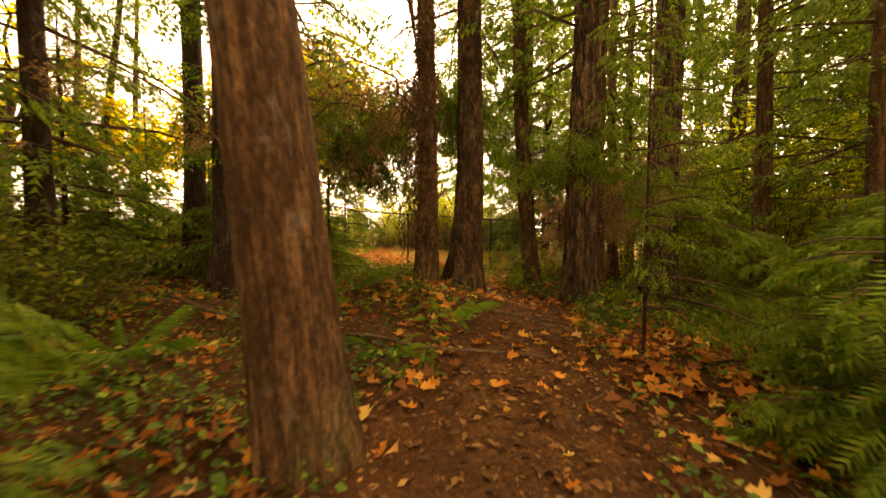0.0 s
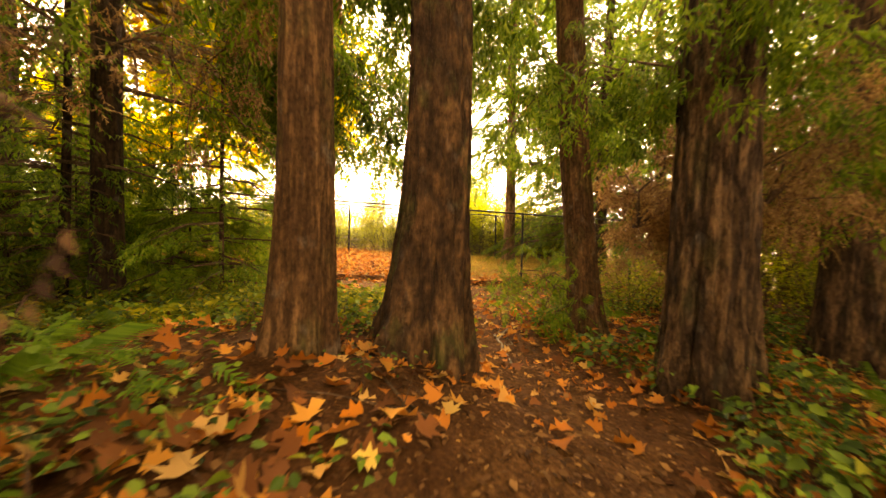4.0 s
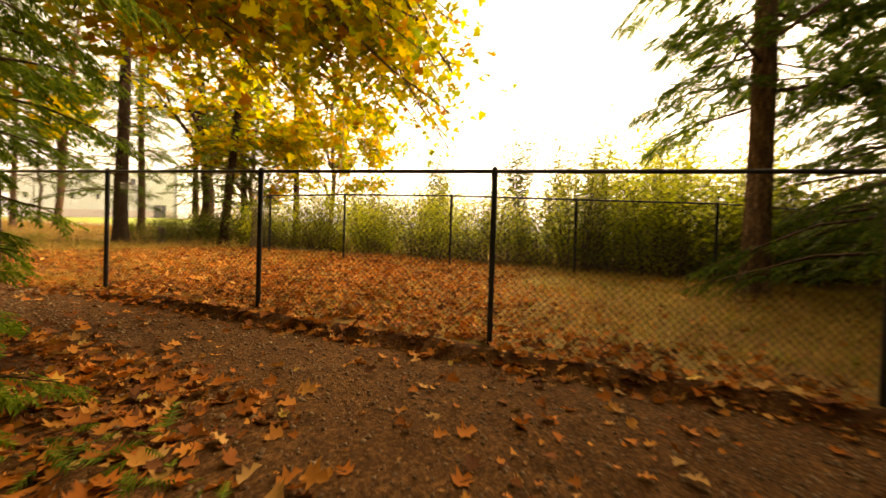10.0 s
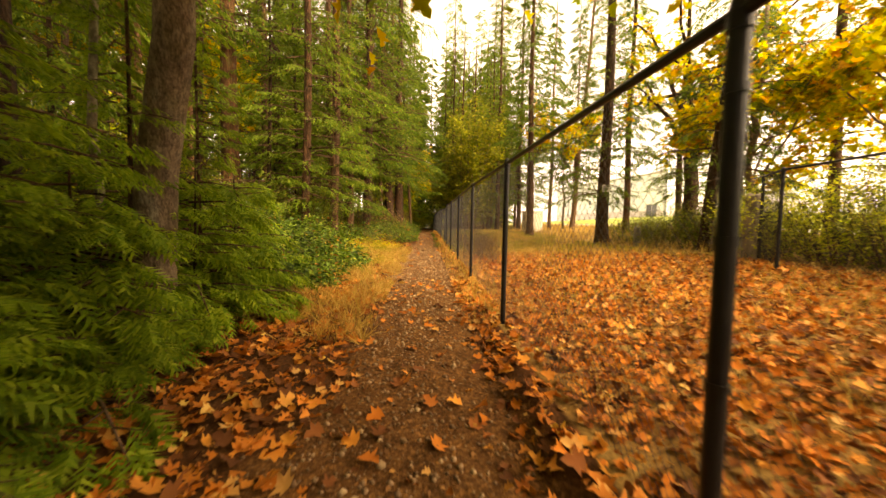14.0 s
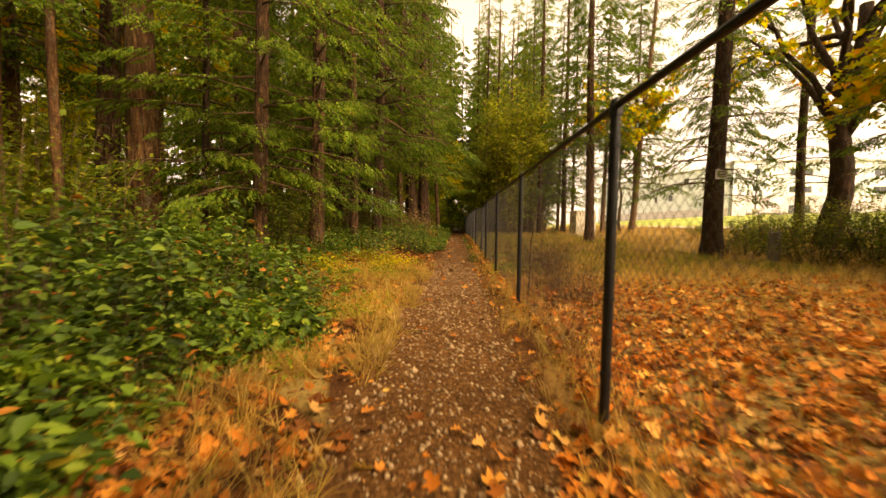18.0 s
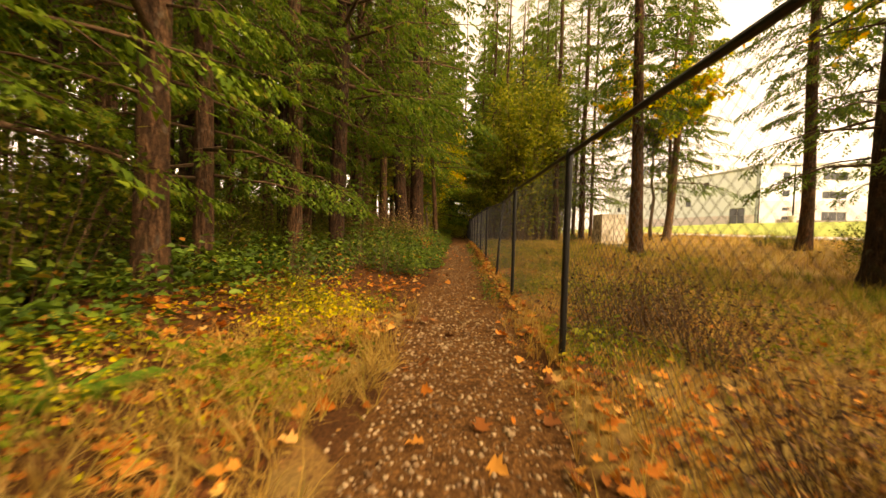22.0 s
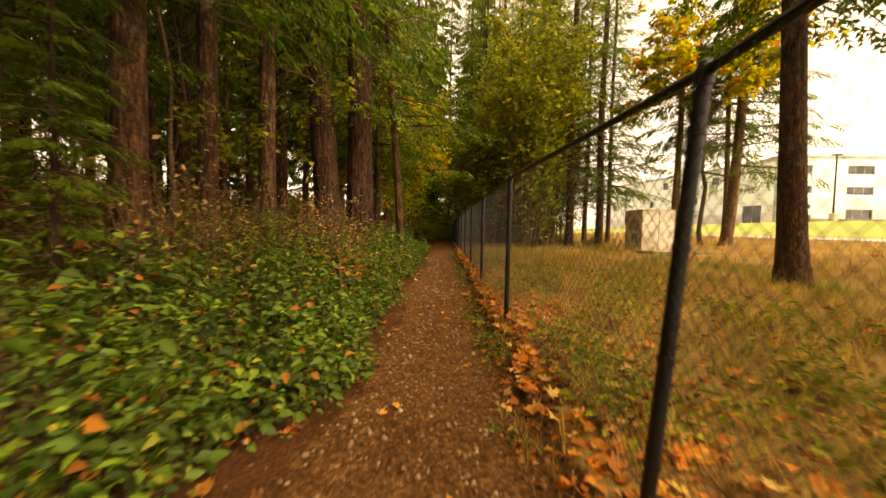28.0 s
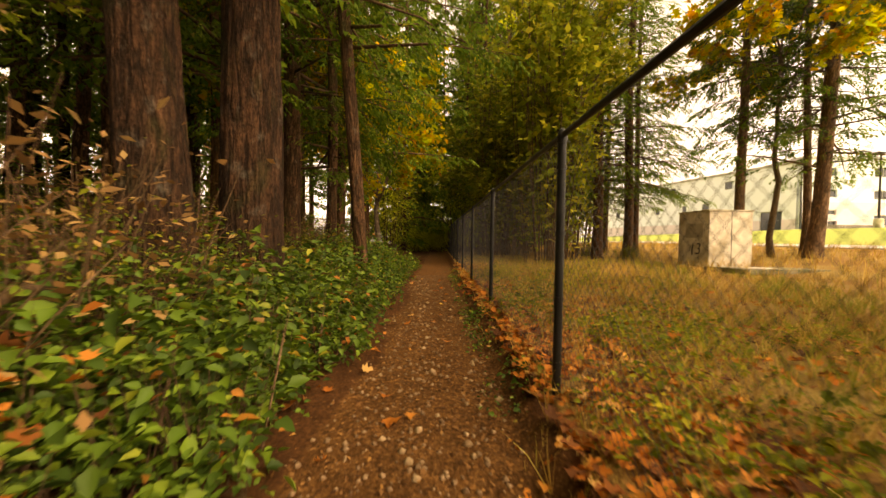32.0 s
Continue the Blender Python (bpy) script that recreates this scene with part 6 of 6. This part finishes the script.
def block(w, d, h, bevel=0.01, base=True):
    bm = bmesh.new()
    bmesh.ops.create_cube(bm, size=1)
    bmesh.ops.scale(bm, vec=(w, d, h), verts=bm.verts)
    bmesh.ops.translate(bm, vec=(0, 0, h / 2 if base else 0), verts=bm.verts)
    if bevel:
        bmesh.ops.bevel(bm, geom=list(bm.edges), offset=bevel, segments=2, affect="EDGES")
    me2 = bpy.data.meshes.new("block")
    bm.to_mesh(me2)
    bm.free()
    return me2


t = thing("sign", pose(-16.55, 7.98, gz(-16.9, 8.06) + 2.7, 0, 0, 4), "small pale sign with unreadable lines nailed to a tree", "sign")
part("plate", block(0.02, 0.4, 0.34, 0.004), SIGN, t)
for i, w in enumerate((0.28, 0.32, 0.24)):
    b = part("text_line", block(0.004, w, 0.035, 0), DARK, t)
    b.matrix_local = Matrix.Translation((0.0125, 0, 0.23 - 0.08 * i))

# ---- concrete box and slab on the meadow ----
bx, by = -35.9, 10.05
zb = gz(-35.2, 9.2)
t = thing("concrete_box", pose(bx, by, zb, 0, 0, 2), "tall mossy concrete box with dark graffiti on its shaded side", "concrete box")
part("body", block(1.6, 1.7, 2.1, 0.02), CONCRETE, t)
lid = part("lid", block(1.66, 1.76, 0.05, 0.01), CONCRETE, t)
lid.matrix_local = Matrix.Translation((0, 0, 2.1))
seam = part("seam", block(0.006, 0.025, 2.06, 0), DARK, t)
seam.matrix_local = Matrix.Translation((0.802, 0.02, 0.02))
font = bpy.data.curves.new("graffiti", "FONT")
font.body, font.size, font.extrude, font.align_x, font.shear = "13", 0.62, 0.002, "CENTER", 0.25
mark = new("graffiti", font)
font.materials.append(DARK)
mark.parent = t
mark.matrix_local = pose(0.12, -0.853, 0.45, 90, -8, 0)
tagged(mark, "hand-painted black number 13")
patch = part("paint_smear", block(0.9, 0.004, 0.55, 0), SMEAR, t, "dark smear of old paint")
patch.matrix_local = Matrix.Translation((0.05, -0.852, 1.1))
t = thing("concrete_slab", pose(-33.4, 9.8, gz(-33.4, 9.8), 0, 0, 6), "low mossy concrete slab in dry grass", "slab")
part("slab", block(1.5, 3.0, 0.16, 0.02), MOSSY, t)
lid = part("plate", block(0.8, 1.1, 0.02, 0.005), CONCRETE, t, "pale cover plate")
lid.matrix_local = Matrix.Translation((0.1, -0.6, 0.16))

# ---- road, lamps and the building ----
n = 40
xs = np.linspace(-140, 60, n)
vs = [(x, 19.2 + dy, gz(x, 19.2 + dy) + 0.03 + (0.02 if 0 < k2 < 3 else -0.05)) for x in xs for k2, dy in enumerate((0, 0.02, 2.5, 2.52))]
fs = [(4 * i + j, 4 * i + 4 + j, 4 * i + 5 + j, 4 * i + 1 + j) for i in range(n - 1) for j in range(3)]
tagged(part("road", mesh_of("road", vs, fs), ROAD), "pale asphalt drive across the lawn", "road", kind="structure")


def lamp_post(x, y, h):
    t = thing("lamp_post", pose(x, y, gz(x, y)), "dark steel lamp post on a round concrete footing", "lamp post", "lamp posts on the lawn")
    vs, fs = tube(((0, 0, -0.2), (0, 0, 0.75), (0, 0, 0.8)), (0.32, 0.32, 0.28), 20)
    part("footing", mesh_of("footing", vs, fs), CONCRETE, t)
    vs, fs = tube(((0, 0, 0.8), (0, 0, h)), (0.09, 0.06), 12)
    part("pole", mesh_of("pole", vs, fs), DARK, t)
    b = part("lamp_head", block(0.34, 0.9, 0.12, 0.03), DARK, t)
    b.matrix_local = Matrix.Translation((0, 0, h))


lamp_post(-53.3, 38.5, 6.6)
lamp_post(-84.0, 33.0, 6.6)


def facade(name, label, a, b, depth, top, band, windows, doors=()):
    """A building wing: a front from a to b with windows (along, sill, width, height), closed behind."""
    a, b = Vector((*a, 0)), Vector((*b, 0))
    w = (b - a).length
    zf = 3.4
    t = thing(name, Matrix.Translation((a.x, a.y, zf)) @ Matrix.Rotation(math.atan2(b.y - a.y, b.x - a.x), 4, "Z"), label, "building")
    lo, hi = band - zf, top - zf
    cuts = sorted({0.0, w, *[p for q2 in windows for p in (q2[0], q2[0] + q2[2])]})
    rows = sorted({0.0, lo, hi, *[p for q2 in windows for p in (q2[1], q2[1] + q2[3])]})
    for lower in (True, False):
        ids, vs, fs = {}, [], []

        def corner(x, y, z):
            key = (round(x, 3), round(y, 3), round(z, 3))
            if key not in ids:
                ids[key] = len(vs)
                vs.append(key)
            return ids[key]

        e = -0.06 if lower else 0.0
        for x0, x1 in zip(cuts, cuts[1:]):
            for z0, z1 in zip(rows, rows[1:]):
                if (z1 <= lo) != lower:
                    continue
                mx, mz = (x0 + x1) / 2, (z0 + z1) / 2
                if any(q2[0] < mx < q2[0] + q2[2] and q2[1] < mz < q2[1] + q2[3] for q2 in windows):
                    for (xa, za), (xb, zb2) in (((x0, z0), (x1, z0)), ((x1, z0), (x1, z1)), ((x1, z1), (x0, z1)), ((x0, z1), (x0, z0))):
                        fs.append((corner(xa, e, za), corner(xb, e, zb2), corner(xb, 0.3, zb2), corner(xa, 0.3, za)))
                    continue
                fs.append((corner(x0, e, z0), corner(x1, e, z0), corner(x1, e, z1), corner(x0, e, z1)))
        if lower:
            for x0, x1 in zip(cuts, cuts[1:]):
                fs.append((corner(x0, e, lo), corner(x1, e, lo), corner(x1, 0.0, lo), corner(x0, 0.0, lo)))
        part("wall", mesh_of("wall", vs, fs), COOLED_PINK if lower else COOLED_CREAM, t, "dusky pink lower wall, its colour shifted blue against the warm light" if lower else "pale cream upper wall, its colour shifted blue against the warm light")
    vs, fs = [(0, 0.3, 0), (w, 0.3, 0), (w, depth, 0), (0, depth, 0), (0, 0.3, hi), (w, 0.3, hi), (w, depth, hi), (0, depth, hi)], [(1, 2, 6, 5), (2, 3, 7, 6), (3, 0, 4, 7)]
    part("side_wall", mesh_of("side_wall", vs, fs), COOLED_CREAM, t)
    r = part("roof", block(w + 0.3, depth + 0.3, 0.35, 0.03), TRIM, t)
    r.matrix_local = Matrix.Translation((w / 2, depth / 2, hi))
    for q2 in windows:
        wn2 = part("window", block(q2[2], 0.06, q2[3], 0.01), TRIM, t)
        wn2.matrix_local = Matrix.Translation((q2[0] + q2[2] / 2, 0.2, q2[1]))
        panes = max(1, round(q2[2] / 1.1))
        for j in range(panes):
            g2 = part("pane", block(q2[2] / panes - 0.1, 0.03, q2[3] - 0.14, 0), GLASS, wn2)
            g2.matrix_local = Matrix.Translation(((j + 0.5) * q2[2] / panes - q2[2] / 2, -0.04, 0.07))
    return t


east = [(3.2, 8.5, 1.1, 1.1), (3.2, 5.8, 1.1, 1.0), (3.2, 3.6, 1.0, 0.6), (3.2, 2.0, 1.1, 0.8), (8.8, 8.4, 3.5, 1.2), (8.8, 5.6, 3.5, 1.1), (8.8, 2.2, 3.5, 1.4), (15.5, 8.4, 3.5, 1.2), (15.5, 5.6, 3.5, 1.1), (21.5, 8.4, 3.5, 1.2), (21.5, 5.6, 3.5, 1.1)]
facade("school_building", "long pale cream and pink building with dark windows beyond the lawn", (-67, 45.6), (-65.5, 73), 20, 14.0, 8.6, east)
south = [(30.5, 0.6, 2.6, 3.6), (25.5, 8.0, 1.2, 1.2), (22, 5.0, 1.2, 1.2), (18.5, 5.0, 0.8, 1.2), (16.0, 8.2, 1.2, 1.3), (13.0, 5.0, 1.0, 1.2), (6.0, 8.2, 1.2, 1.3), (3, 5, 1.2, 1.2)]
facade("school_wing", "pale cream wing of the building with small dark windows", (-101, 36.5), (-67.5, 45.4), 18, 13.6, 6.4, south)
t = thing("slat_fence", pose(-64.4, 46, 3.95, 0, 0, 87), "grey wooden slat fence before the building", "fence")
SLAT = block(0.14, 0.03, 1.7, 0.006)
for i in range(110):
    s = part("slat", SLAT, OLD_WOOD, t)
    s.matrix_local = Matrix.Translation((0.18 * i, 0, -0.1))
for z in (0.3, 1.2):
    s = part("rail", block(20, 0.06, 0.08, 0.008), OLD_WOOD, t)
    s.matrix_local = Matrix.Translation((9.9, 0.045, z))
